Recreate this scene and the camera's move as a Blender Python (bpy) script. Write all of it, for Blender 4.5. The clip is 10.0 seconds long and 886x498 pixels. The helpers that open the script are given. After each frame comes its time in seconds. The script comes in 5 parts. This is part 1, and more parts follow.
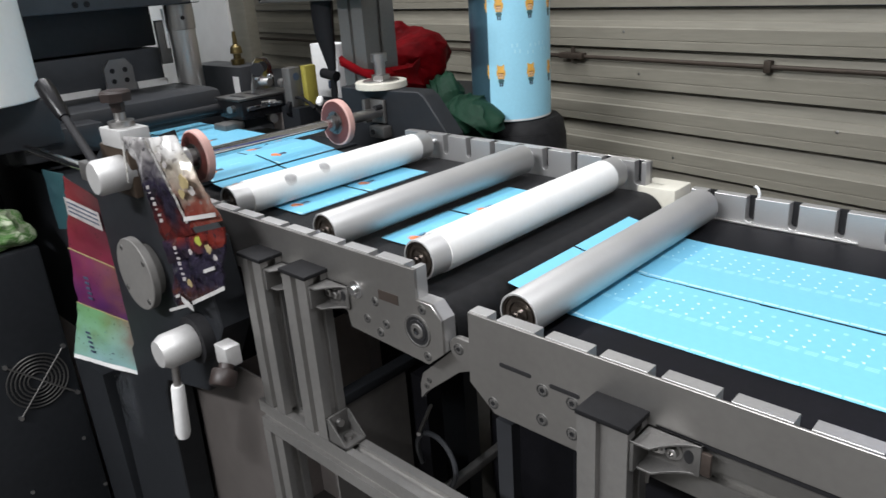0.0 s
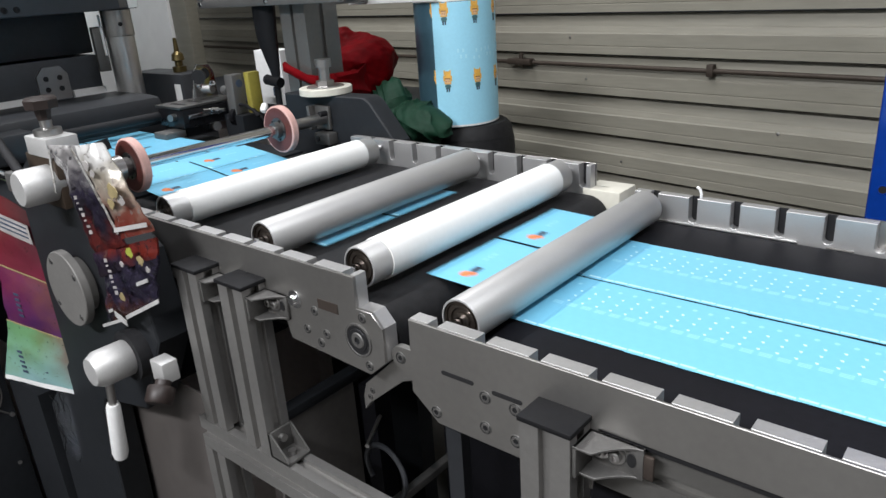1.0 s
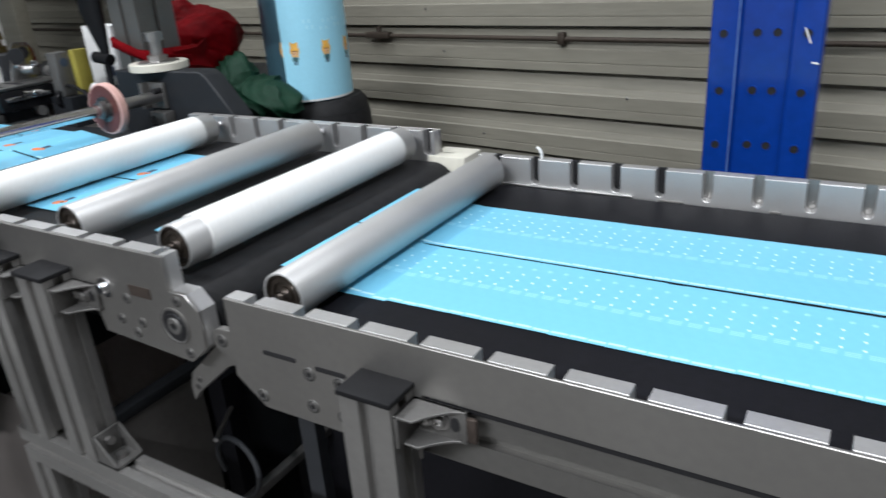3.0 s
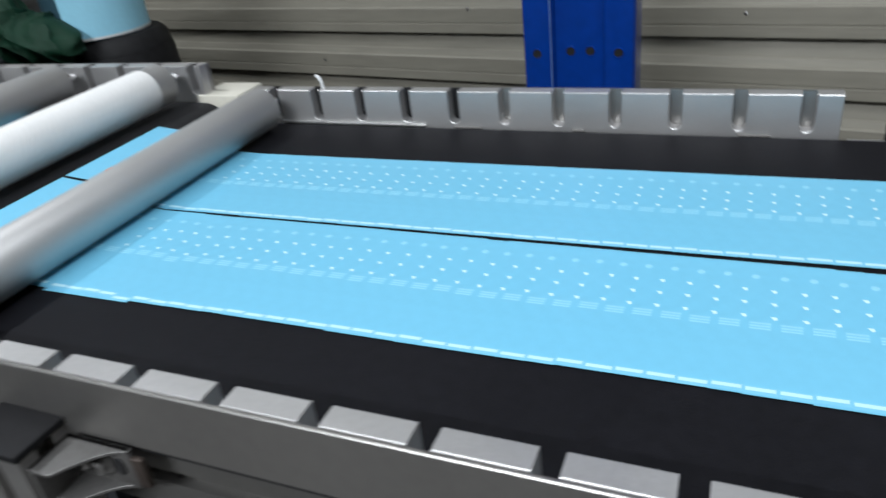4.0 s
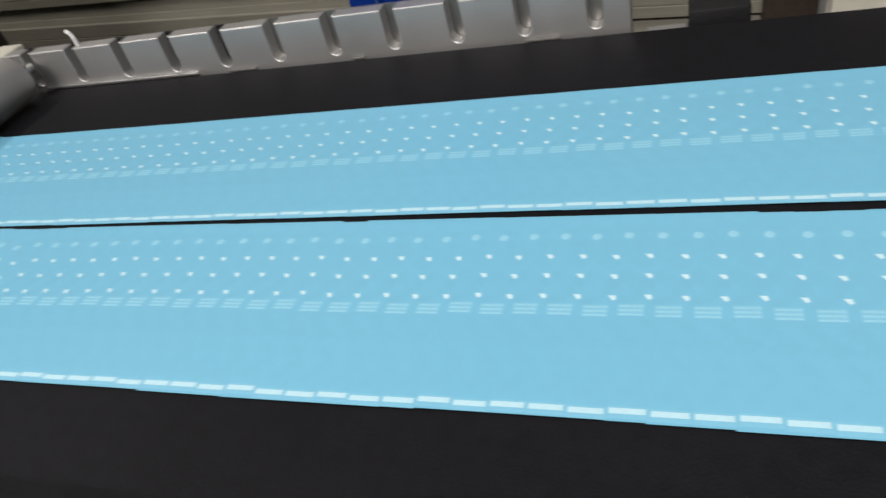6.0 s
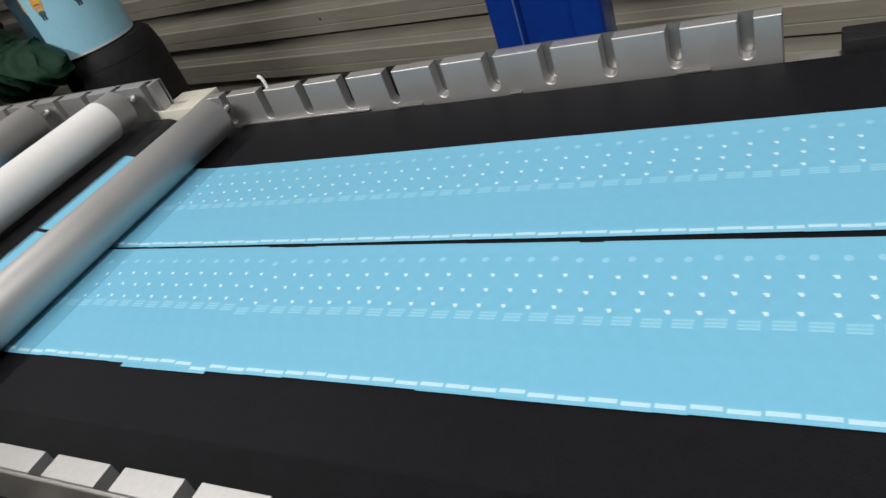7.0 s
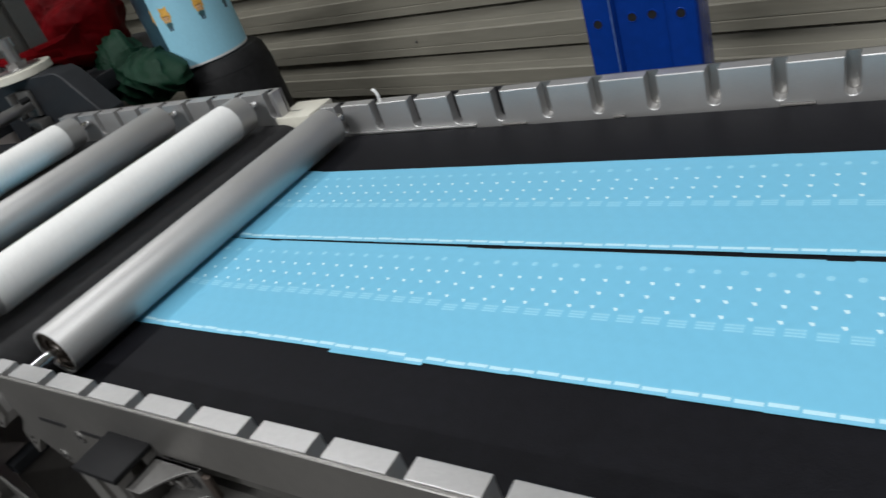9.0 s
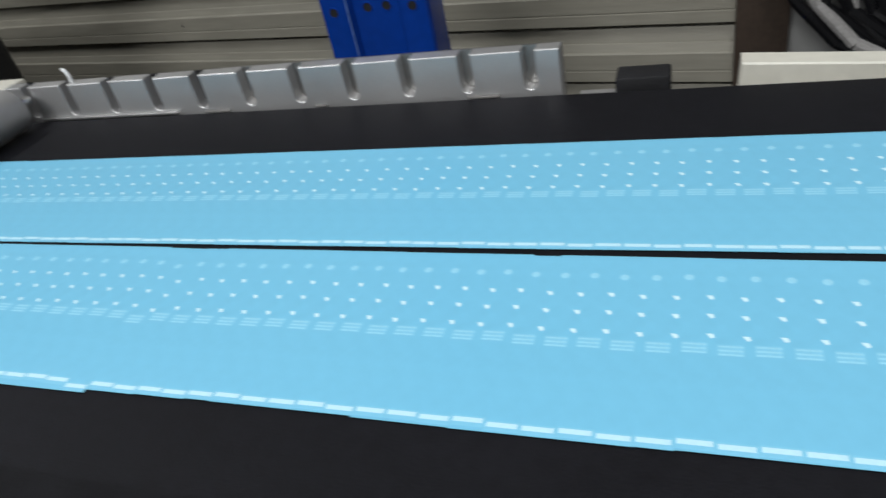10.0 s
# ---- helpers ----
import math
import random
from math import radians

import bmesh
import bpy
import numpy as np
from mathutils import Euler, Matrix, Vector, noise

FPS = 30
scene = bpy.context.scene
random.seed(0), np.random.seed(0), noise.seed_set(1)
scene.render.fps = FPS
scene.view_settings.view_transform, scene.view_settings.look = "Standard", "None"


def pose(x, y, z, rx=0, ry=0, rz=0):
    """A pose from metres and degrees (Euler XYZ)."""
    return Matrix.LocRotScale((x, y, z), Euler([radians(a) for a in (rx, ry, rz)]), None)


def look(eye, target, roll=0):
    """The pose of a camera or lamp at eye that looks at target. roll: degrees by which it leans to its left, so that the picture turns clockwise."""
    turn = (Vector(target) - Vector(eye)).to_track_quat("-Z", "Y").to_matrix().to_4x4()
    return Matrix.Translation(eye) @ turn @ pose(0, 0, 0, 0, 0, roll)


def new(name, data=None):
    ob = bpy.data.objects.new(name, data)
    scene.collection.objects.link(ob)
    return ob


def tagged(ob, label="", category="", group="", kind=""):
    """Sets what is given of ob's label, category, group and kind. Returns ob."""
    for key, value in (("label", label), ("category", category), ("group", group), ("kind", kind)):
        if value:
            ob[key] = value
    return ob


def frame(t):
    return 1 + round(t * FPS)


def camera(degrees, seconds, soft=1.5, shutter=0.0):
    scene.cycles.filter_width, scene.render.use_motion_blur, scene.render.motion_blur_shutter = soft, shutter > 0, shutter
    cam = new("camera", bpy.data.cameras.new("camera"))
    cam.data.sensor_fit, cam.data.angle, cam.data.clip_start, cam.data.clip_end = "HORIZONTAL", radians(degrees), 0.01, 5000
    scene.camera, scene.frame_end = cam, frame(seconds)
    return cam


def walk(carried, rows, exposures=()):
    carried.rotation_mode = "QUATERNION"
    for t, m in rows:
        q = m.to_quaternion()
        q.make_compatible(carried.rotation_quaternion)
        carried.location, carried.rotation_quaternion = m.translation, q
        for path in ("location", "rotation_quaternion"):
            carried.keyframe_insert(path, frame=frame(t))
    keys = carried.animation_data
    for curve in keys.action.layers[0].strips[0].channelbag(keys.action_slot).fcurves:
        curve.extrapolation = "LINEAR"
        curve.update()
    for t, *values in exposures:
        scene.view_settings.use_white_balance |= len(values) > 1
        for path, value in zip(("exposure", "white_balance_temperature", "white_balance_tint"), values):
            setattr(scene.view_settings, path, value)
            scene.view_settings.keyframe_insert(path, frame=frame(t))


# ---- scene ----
cam = camera(63.5, 10.0, soft=1.45, shutter=0.4)
PATH = [
    (0, (0.362, -0.425, 1.227), (-0.951, 0.899, 0.504), -4.1),
    (0.5, (0.364, -0.41, 1.221), (-0.896, 0.964, 0.498), -4.5),
    (1, (0.365, -0.404, 1.218), (-0.866, 1.003, 0.509), -4.0),
    (1.5, (0.372, -0.406, 1.216), (-0.854, 1.016, 0.527), -3.8),
    (2, (0.381, -0.405, 1.215), (-0.848, 1.006, 0.51), -4.4),
    (2.2, (0.382, -0.402, 1.214), (-0.825, 1.027, 0.507), -3.8),
    (3.3, (0.412, -0.314, 1.175), (-0.466, 1.294, 0.373), -5.3),
    (3.5, (0.427, -0.283, 1.167), (-0.396, 1.336, 0.329), -6.1),
    (4, (0.46, -0.189, 1.149), (-0.287, 1.389, 0.174), -7.4),
    (4.5, (0.489, -0.115, 1.13), (-0.063, 1.415, -0.034), -9.0),
    (4.7, (0.495, -0.098, 1.128), (-0.001, 1.413, -0.085), -9.3),
    (5, (0.53, -0.066, 1.113), (0.173, 1.413, -0.185), -8.5),
    (5.2, (0.551, -0.055, 1.116), (0.197, 1.409, -0.201), -9.6),
    (6.3, (0.563, -0.086, 1.151), (-0.212, 1.316, -0.046), -19.1),
    (6.5, (0.557, -0.1, 1.164), (-0.29, 1.285, -0.005), -21.0),
    (7, (0.553, -0.112, 1.173), (-0.386, 1.253, 0.054), -21.7),
    (7.5, (0.546, -0.119, 1.179), (-0.428, 1.244, 0.088), -22.1),
    (8, (0.536, -0.15, 1.194), (-0.547, 1.19, 0.177), -22.2),
    (8.5, (0.534, -0.168, 1.198), (-0.623, 1.142, 0.225), -21.5),
    (9, (0.546, -0.158, 1.188), (-0.549, 1.178, 0.181), -20.1),
    (9.5, (0.585, -0.121, 1.168), (-0.306, 1.324, 0.111), -17.1),
    (10, (0.627, -0.092, 1.143), (-0.042, 1.416, 0.012), -12.9),
]
EXPOSURES = [
    (0, 0.03, 6450, 12), (2.2, -0.02, 6320, 11), (3.5, -0.18, 6200, 10), (4.5, -0.57, 6150, 9), (5.2, -0.52, 6620, 10), (6.3, -0.68, 7150, 14),
    (6.8, -0.66, 6980, 13), (7.5, -0.62, 6750, 11), (8.5, -0.66, 6550, 10), (9.0, -0.66, 6520, 10), (10.0, -0.58, 6450, 10),
]
walk(cam, [(t, look(eye, target, roll)) for t, eye, target, roll in PATH], EXPOSURES)

# world and lights: a closed workshop under ceiling tubes
world = bpy.data.worlds.new("world")
scene.world = world
world.use_nodes = True
world.node_tree.nodes["Background"].inputs[0].default_value = (0.75, 0.85, 1.0, 1)
world.node_tree.nodes["Background"].inputs[1].default_value = 0.05


def lamp(name, x, y, z, sx, sy, watts, colour=(0.97, 0.985, 1.0)):
    light = bpy.data.lights.new(name, "AREA")
    light.shape, light.size, light.size_y, light.energy, light.color = "RECTANGLE", sx, sy, watts, colour
    ob = new(name, light)
    ob.location = (x, y, z)
    return ob


lamp("tube_light", -1.3, 0.15, 3.02, 0.10, 1.5, 41)
lamp("tube_light", 0.95, -0.45, 3.02, 0.10, 1.5, 44)
lamp("tube_light", -0.2, -2.4, 3.02, 1.5, 0.10, 170)


# materials
def material(name, colour, rough=0.5, metal=0.0, vary=0.12, scale=30.0, bump=0.0, bump_scale=200.0, stretch=(1, 1, 1), tint=None, coat=0.0, spec=0.5):
    m = bpy.data.materials.new(name)
    m.use_nodes = True
    nodes, links = m.node_tree.nodes, m.node_tree.links
    b = nodes["Principled BSDF"]
    b.inputs["Roughness"].default_value, b.inputs["Metallic"].default_value = rough, metal
    b.inputs["Coat Weight"].default_value = coat
    b.inputs["Specular IOR Level"].default_value = spec
    co, mp = nodes.new("ShaderNodeTexCoord"), nodes.new("ShaderNodeMapping")
    mp.inputs["Scale"].default_value = stretch
    links.new(co.outputs["Object"], mp.inputs[0])
    fine, broad = nodes.new("ShaderNodeTexNoise"), nodes.new("ShaderNodeTexNoise")
    fine.inputs["Scale"].default_value, broad.inputs["Scale"].default_value = scale * 6, scale * 0.35
    fine.inputs["Detail"].default_value, broad.inputs["Detail"].default_value = 6, 4
    links.new(mp.outputs[0], fine.inputs[0]), links.new(co.outputs["Object"], broad.inputs[0])
    add = nodes.new("ShaderNodeMath")
    add.operation = "ADD"
    links.new(fine.outputs[0], add.inputs[0]), links.new(broad.outputs[0], add.inputs[1])
    ramp = nodes.new("ShaderNodeMapRange")
    ramp.inputs[1].default_value, ramp.inputs[2].default_value = 0.6, 1.4
    links.new(add.outputs[0], ramp.inputs[0])
    mix = nodes.new("ShaderNodeMix")
    mix.data_type = "RGBA"
    c = Vector(colour)
    dark = tuple(c * (1 - vary)) if tint is None else tint
    mix.inputs["A"].default_value = (*dark, 1)
    mix.inputs["B"].default_value = (*(min(v * (1 + vary), 1) for v in c), 1)
    links.new(ramp.outputs[0], mix.inputs["Factor"])
    links.new(mix.outputs["Result"], b.inputs["Base Color"])
    rr = nodes.new("ShaderNodeMapRange")
    rr.inputs[3].default_value, rr.inputs[4].default_value = max(rough - 0.08, 0.02), min(rough + 0.1, 1)
    links.new(broad.outputs[0], rr.inputs[0]), links.new(rr.outputs[0], b.inputs["Roughness"])
    if bump:
        bn, bt = nodes.new("ShaderNodeBump"), nodes.new("ShaderNodeTexNoise")
        bt.inputs["Scale"].default_value = bump_scale
        bt.inputs["Detail"].default_value = 5
        links.new(mp.outputs[0], bt.inputs[0]), links.new(bt.outputs[0], bn.inputs["Height"])
        bn.inputs["Strength"].default_value, bn.inputs["Distance"].default_value = bump, 0.002
        links.new(bn.outputs[0], b.inputs["Normal"])
    return m


ALU = material("milled_aluminium", (0.55, 0.545, 0.54), 0.42, 0.76, 0.07, 40, 0.06, 400, (1, 1, 8))
PLATE = material("anodised_plate", (0.36, 0.35, 0.335), 0.38, 0.9, 0.06, 25, 0.04, 500)
SILVER = material("bright_machined_steel", (0.60, 0.595, 0.585), 0.34, 0.92, 0.08, 60, 0.05, 500)
MATT_ALU = material("matt_turned_aluminium", (0.56, 0.555, 0.545), 0.5, 0.5, 0.06, 60, 0.05, 400)
# darker copy of the aluminium profile metal
DARK_PROFILE = material("darkened_aluminium_profile", (0.20, 0.195, 0.185), 0.5, 0.8, 0.08, 25, 0.04, 300)
BELT_WORN = material("worn_black_belt", (0.015, 0.015, 0.016), 0.6, 0.0, 0.45, 14, 0.2, 700, spec=0.2)
GRIP = material("glossy_black_plastic", (0.006, 0.006, 0.007), 0.28, 0.0, 0.2, 40, spec=0.35)
PROFILE = material("aluminium_profile", (0.33, 0.322, 0.31), 0.46, 0.8, 0.08, 25, 0.04, 300)
ROLLER = material("turned_roller", (0.50, 0.497, 0.49), 0.52, 0.62, 0.07, 40, 0.05, 300, (1, 14, 1))
CHROME = material("chrome", (0.75, 0.75, 0.76), 0.12, 1.0, 0.05, 30)
STEEL = material("steel", (0.45, 0.44, 0.43), 0.3, 0.95, 0.12, 60)
WHITE_WRAP = material("white_wrap", (0.80, 0.80, 0.78), 0.7, 0.0, 0.05, 40, 0.25, 500)
SMUDGE = material("grey_smudge", (0.33, 0.33, 0.33), 0.6, 0.0, 0.2, 120)
BELT = material("black_belt", (0.006, 0.006, 0.008), 0.6, 0.0, 0.35, 25, 0.15, 900, spec=0.16)
RUBBER = material("black_rubber", (0.012, 0.012, 0.0135), 0.65, 0.0, 0.3, 20, 0.15, 300, spec=0.3)
CAP = material("black_cap_plastic", (0.008, 0.008, 0.009), 0.6, 0.0, 0.3, 40, spec=0.2)
PAINT = material("machine_paint", (0.0155, 0.0172, 0.0200), 0.5, 0.0, 0.25, 12, 0.05, 300, spec=0.27)
PAINT2 = material("grey_machine_paint", (0.025, 0.027, 0.031), 0.5, 0.0, 0.15, 12, 0.05, 300)
BROWN = material("brown_plastic", (0.022, 0.014, 0.012), 0.5, 0.0, 0.3, 40)
SHEET = material("blue_printed_film", (0.178, 0.51, 0.71), 0.32, 0.0, 0.05, 20, 0.05, 60)
INK_WHITE = material("white_ink", (0.58, 0.81, 0.895), 0.4, 0.0, 0.05, 60)
INK_PALE = material("pale_blue_ink", (0.295, 0.63, 0.80), 0.4, 0.0, 0.12, 150)
INK_EDGE = material("pale_edge_ink", (0.50, 0.77, 0.88), 0.4, 0.0, 0.08, 80)
INK_BAND = material("pale_band_ink", (0.207, 0.547, 0.737), 0.34, 0.0, 0.08, 90)
RUST_STEEL = material("brown_steel", (0.07, 0.055, 0.047), 0.5, 0.6, 0.2, 60)
DARK_STEEL = material("dark_steel", (0.16, 0.155, 0.15), 0.35, 0.9, 0.2, 90)
INK_ORANGE = material("orange_ink", (0.75, 0.22, 0.08), 0.4, 0.0, 0.3, 250)
INK_SKIN = material("tan_ink", (0.72, 0.45, 0.25), 0.45, 0.0, 0.2, 250)
INK_DARK = material("dark_ink", (0.04, 0.06, 0.10), 0.4, 0.0, 0.3, 250)
INK_GOLD = material("gold_ink", (0.80, 0.42, 0.08), 0.45, 0.0, 0.35, 250)
SHUTTER = material("shutter_paint", (0.252, 0.238, 0.194), 0.5, 0.1, 0.15, 7, 0.12, 70, (0.3, 1, 3))
CONCRETE = material("concrete", (0.075, 0.072, 0.068), 0.8, 0.0, 0.2, 6, 0.3, 60)
PLASTER = material("white_plaster", (0.80, 0.80, 0.78), 0.85, 0.0, 0.06, 4, 0.2, 80)
GREY_WALL = material("grey_plaster", (0.30, 0.30, 0.29), 0.85, 0.0, 0.08, 4, 0.2, 80)
GREY_PAINT = material("grey_brown_paint", (0.50, 0.455, 0.43), 0.5, 0.0, 0.1, 8, 0.05, 200)
# lighter blue for the upright's painted highlight
GLINT_BLUE = material("blue_edge_glint", (0.09, 0.16, 0.36), 0.35, 0.0, 0.4, 40)
SKIRT = material("brown_grey_sheet_paint", (0.088, 0.079, 0.074), 0.38, 0.1, 0.12, 8, 0.05, 200)
BLUE_STEEL = material("blue_paint", (0.004, 0.036, 0.245), 0.16, 0.0, 0.15, 12, 0.05, 200)
CREAM = material("cream_paint", (0.60, 0.58, 0.50), 0.45, 0.0, 0.08, 20)
RED = material("red_plastic_film", (0.115, 0.0016, 0.0035), 0.6, 0.0, 0.5, 9, 0.3, 40, spec=0.05)
GREEN = material("green_cloth", (0.005, 0.032, 0.016), 0.62, 0.0, 0.3, 20, 0.25, 300, spec=0.25)
UNDER_PAINT = material("dull_grey_sheet", (0.13, 0.122, 0.115), 0.6, 0.1, 0.15, 12, 0.1, 200)
HEAD_PAINT = material("blue_grey_machine_paint", (0.045, 0.050, 0.058), 0.5, 0.0, 0.15, 12, 0.05, 300)
PALE_PRINT = material("pale_print", (0.34, 0.32, 0.31), 0.4, 0.0, 0.4, 300)
GREY_COVER = material("matt_grey_cover", (0.18, 0.174, 0.165), 0.6, 0.35, 0.08, 30, 0.05, 300)
CAST = material("cast_grey_metal", (0.15, 0.146, 0.14), 0.55, 0.7, 0.15, 60, 0.15, 300)
BLACKENED = material("blackened_steel", (0.030, 0.030, 0.032), 0.42, 0.5, 0.3, 80)
PALE_FILM = material("pale_blue_roll_film", (0.34, 0.69, 0.86), 0.38, 0.0, 0.05, 30, 0.04, 60)
# the roll's blue film again, with its shaded side put into the colour
SHADED_FILM = material("shaded_blue_roll_film", (0.13, 0.27, 0.36), 0.3, 0.75, 0.08, 30, 0.04, 60)
PALE_BLOT = material("paler_blue_print", (0.42, 0.75, 0.89), 0.4, 0.0, 0.06, 120)
CABLE = material("black_cable_sleeve", (0.005, 0.005, 0.006), 0.7, 0.0, 0.3, 60, 0.3, 400, spec=0.2)
PALE_STRAP = material("pale_strap", (0.30, 0.29, 0.28), 0.35, 0.0, 0.3, 40)
PINK = material("pink_rubber", (0.56, 0.34, 0.30), 0.6, 0.0, 0.15, 60)
REDRUB = material("red_hub", (0.095, 0.024, 0.019), 0.5, 0.0, 0.2, 60)
YELLOW = material("yellow_label", (0.27, 0.23, 0.04), 0.5, 0.0, 0.15, 40)
CARD = material("white_card", (0.75, 0.75, 0.74), 0.6, 0.0, 0.08, 20)


# mesh helpers
def box(bm, x0, x1, y0, y1, z0, z1, bevel=0.0, mat=0):
    f0 = set(bm.faces)
    r = bmesh.ops.create_cube(bm, size=1)
    for v in r["verts"]:
        v.co = Vector(((x0 + x1) / 2 + v.co.x * (x1 - x0), (y0 + y1) / 2 + v.co.y * (y1 - y0), (z0 + z1) / 2 + v.co.z * (z1 - z0)))
    if bevel:
        bmesh.ops.bevel(bm, geom=list({e for v in r["verts"] for e in v.link_edges}), offset=bevel, segments=2, affect="EDGES", profile=0.5)
    if mat:
        for f in set(bm.faces) - f0:
            f.material_index = mat
    return bm


def rod(bm, a, b, r, r2=None, n=32, caps=True, mat=0):
    a, b = Vector(a), Vector(b)
    f0 = set(bm.faces)
    m = Matrix.Translation((a + b) / 2) @ (b - a).to_track_quat("Z", "Y").to_matrix().to_4x4()
    bmesh.ops.create_cone(bm, cap_ends=caps, segments=n, radius1=r, radius2=r if r2 is None else r2, depth=(b - a).length, matrix=m)
    for f in set(bm.faces) - f0:
        f.smooth = len(f.verts) == 4
        f.material_index = mat
    return bm


def slab(bm, outline, axis, lo, hi, bevel=0.0, mat=0):
    """An outline of two coordinates, drawn out along the third axis."""
    f0 = set(bm.faces)
    def at(u, v, w):
        return {"x": (w, u, v), "y": (u, w, v), "z": (u, v, w)}[axis]
    low = [bm.verts.new(at(u, v, lo)) for u, v in outline]
    high = [bm.verts.new(at(u, v, hi)) for u, v in outline]
    n = len(outline)
    caps = [bm.faces.new(low[::-1]), bm.faces.new(high)]
    for i in range(n):
        bm.faces.new((low[i], low[(i + 1) % n], high[(i + 1) % n], high[i]))
    made = list(set(bm.faces) - f0)
    bmesh.ops.recalc_face_normals(bm, faces=made)
    if bevel:
        bmesh.ops.bevel(bm, geom=list({e for f in caps for e in f.edges}), offset=bevel, segments=1, affect="EDGES")
    for f in set(bm.faces) - f0:
        f.material_index = mat
    return bm


def lathe(bm, rings, axis_a, axis_b, n=36, mat=0):
    """Rings of (place along the axis 0..1 in metres, radius), turned about the line from axis_a towards axis_b."""
    a, d = Vector(axis_a), (Vector(axis_b) - Vector(axis_a)).normalized()
    u = d.orthogonal().normalized()
    w = d.cross(u)
    loops = [[bm.verts.new(a + d * s + (u * math.cos(2 * math.pi * i / n) + w * math.sin(2 * math.pi * i / n)) * r) for i in range(n)] for s, r in rings]
    for p, q in zip(loops, loops[1:]):
        for i in range(n):
            f = bm.faces.new((p[i], p[(i + 1) % n], q[(i + 1) % n], q[i]))
            f.smooth, f.material_index = True, mat
    return bm


def part(name, bm, mats, parent=None, label=""):
    bmesh.ops.recalc_face_normals(bm, faces=bm.faces)
    me = bpy.data.meshes.new(name)
    bm.to_mesh(me)
    bm.free()
    me.set_sharp_from_angle(angle=radians(38))
    for m in mats if isinstance(mats, (list, tuple)) else [mats]:
        me.materials.append(m)
    ob = new(name, me)
    if parent:
        ob.parent = parent
    if label:
        ob["label"] = label
    return ob


def thing(name, label, category, group="", kind="", at=(0, 0, 0)):
    ob = new(name)
    ob.empty_display_size = 0.05
    ob.location = at
    return tagged(ob, label, category, group, kind)


B = bmesh.new

# setting
FLOOR_Z = 0.0
ob = part("floor", box(B(), -5.0, 4.0, -3.5, 1.6, -0.1, FLOOR_Z), CONCRETE)
tagged(ob, "grey-brown worn concrete workshop floor", "floor", kind="structure")
ob = part("ceiling", box(B(), -5.0, 4.0, -3.5, 1.6, 3.1, 3.2), PLASTER)
tagged(ob, "plain white workshop ceiling", "ceiling", kind="structure")
for nm, bb in (("wall_west", (-5.1, -5.0, -3.5, 1.6)), ("wall_east", (4.0, 4.1, -3.5, 1.6)), ("wall_south", (-5.1, 4.1, -3.6, -3.5))):
    ob = part(nm, box(B(), *bb, 0, 3.1), GREY_WALL)
    tagged(ob, "plain grey plastered workshop wall", "wall", kind="structure")

WALL_Y, WALL_TURN, SLAT, LAP = 1.15, -7.9, 0.0975, 0.819


def shutter_wall(x0, x1):
    """Overlapping horizontal slats of a steel wall that runs slightly askew to the line."""
    wall = thing("wall_north", "beige ribbed steel shutter wall with dark horizontal laps", "wall", kind="structure", at=(0, WALL_Y, 0))
    wall.rotation_euler = (0, 0, radians(WALL_TURN))
    out = [(0.0, 0.003), (0.0, 0.0205), (0.0014, 0.0215), (0.0014, 0.0225), (0.0, 0.0235), (0.0, 0.0505), (0.0012, 0.0520), (0.0042, 0.0532), (0.0080, 0.0660), (0.0100, 0.0672), (0.0104, 0.0700), (0.0200, 0.0960), (0.030, 0.0975), (0.030, 0.003)]
    me = slab(B(), out, "x", x0, x1)
    first = part("slat", me, SHUTTER, wall)
    n0 = -8
    first.location.z = LAP + n0 * SLAT
    for i in range(n0 + 1, 23):
        ob = new("slat", first.data)
        ob.parent = wall
        ob.location.z = LAP + i * SLAT
    # latch bar in the recess beneath one lap, with its clips, and a few rivets
    part("latch_bar", rod(B(), (x0, -0.004, 0.990), (x1, -0.004, 0.990), 0.0055, n=12), RUST, wall, "thin dark rusty latch bar")
    for x in (-0.215, -0.95):
        bm = B()
        box(bm, x - 0.008, x + 0.008, -0.012, 0.004, 0.978, 1.004, 0.002)
        part("clip", bm, RUST, wall, "rusty clip on the latch bar")
    bm = B()
    box(bm, -0.80, -0.72, -0.020, 0.004, 0.984, 1.000, 0.003)
    rod(bm, (-0.755, -0.012, 0.980), (-0.755, -0.012, 1.014), 0.006, n=10)
    part("bolt_latch", bm, RUST, wall, "small rusty bolt latch")
    for x, z in ((-0.60, 1.055), (-0.06, 0.868), (-0.44, 0.757), (-0.55, 0.955), (0.45, 0.86), (0.30, 0.955)):
        bm = B()
        lathe(bm, [(0, 0.004), (0.002, 0.0035), (0.003, 0.0)], (x, 0.002, z), (x, -1, z), 10)
        part("rivet", bm, STEEL, wall)
    return wall


RUST = material("rusty_steel", (0.055, 0.042, 0.032), 0.6, 0.4, 0.4, 60, 0.2, 200)
shutter_wall(-3.4, 0.70)


# conveyors
PITCH, TOP, WIDTH, RT = 0.05, 0.95, 0.412, 0.0155
RISE = 0.025  # the fast conveyor stands higher than the slow one


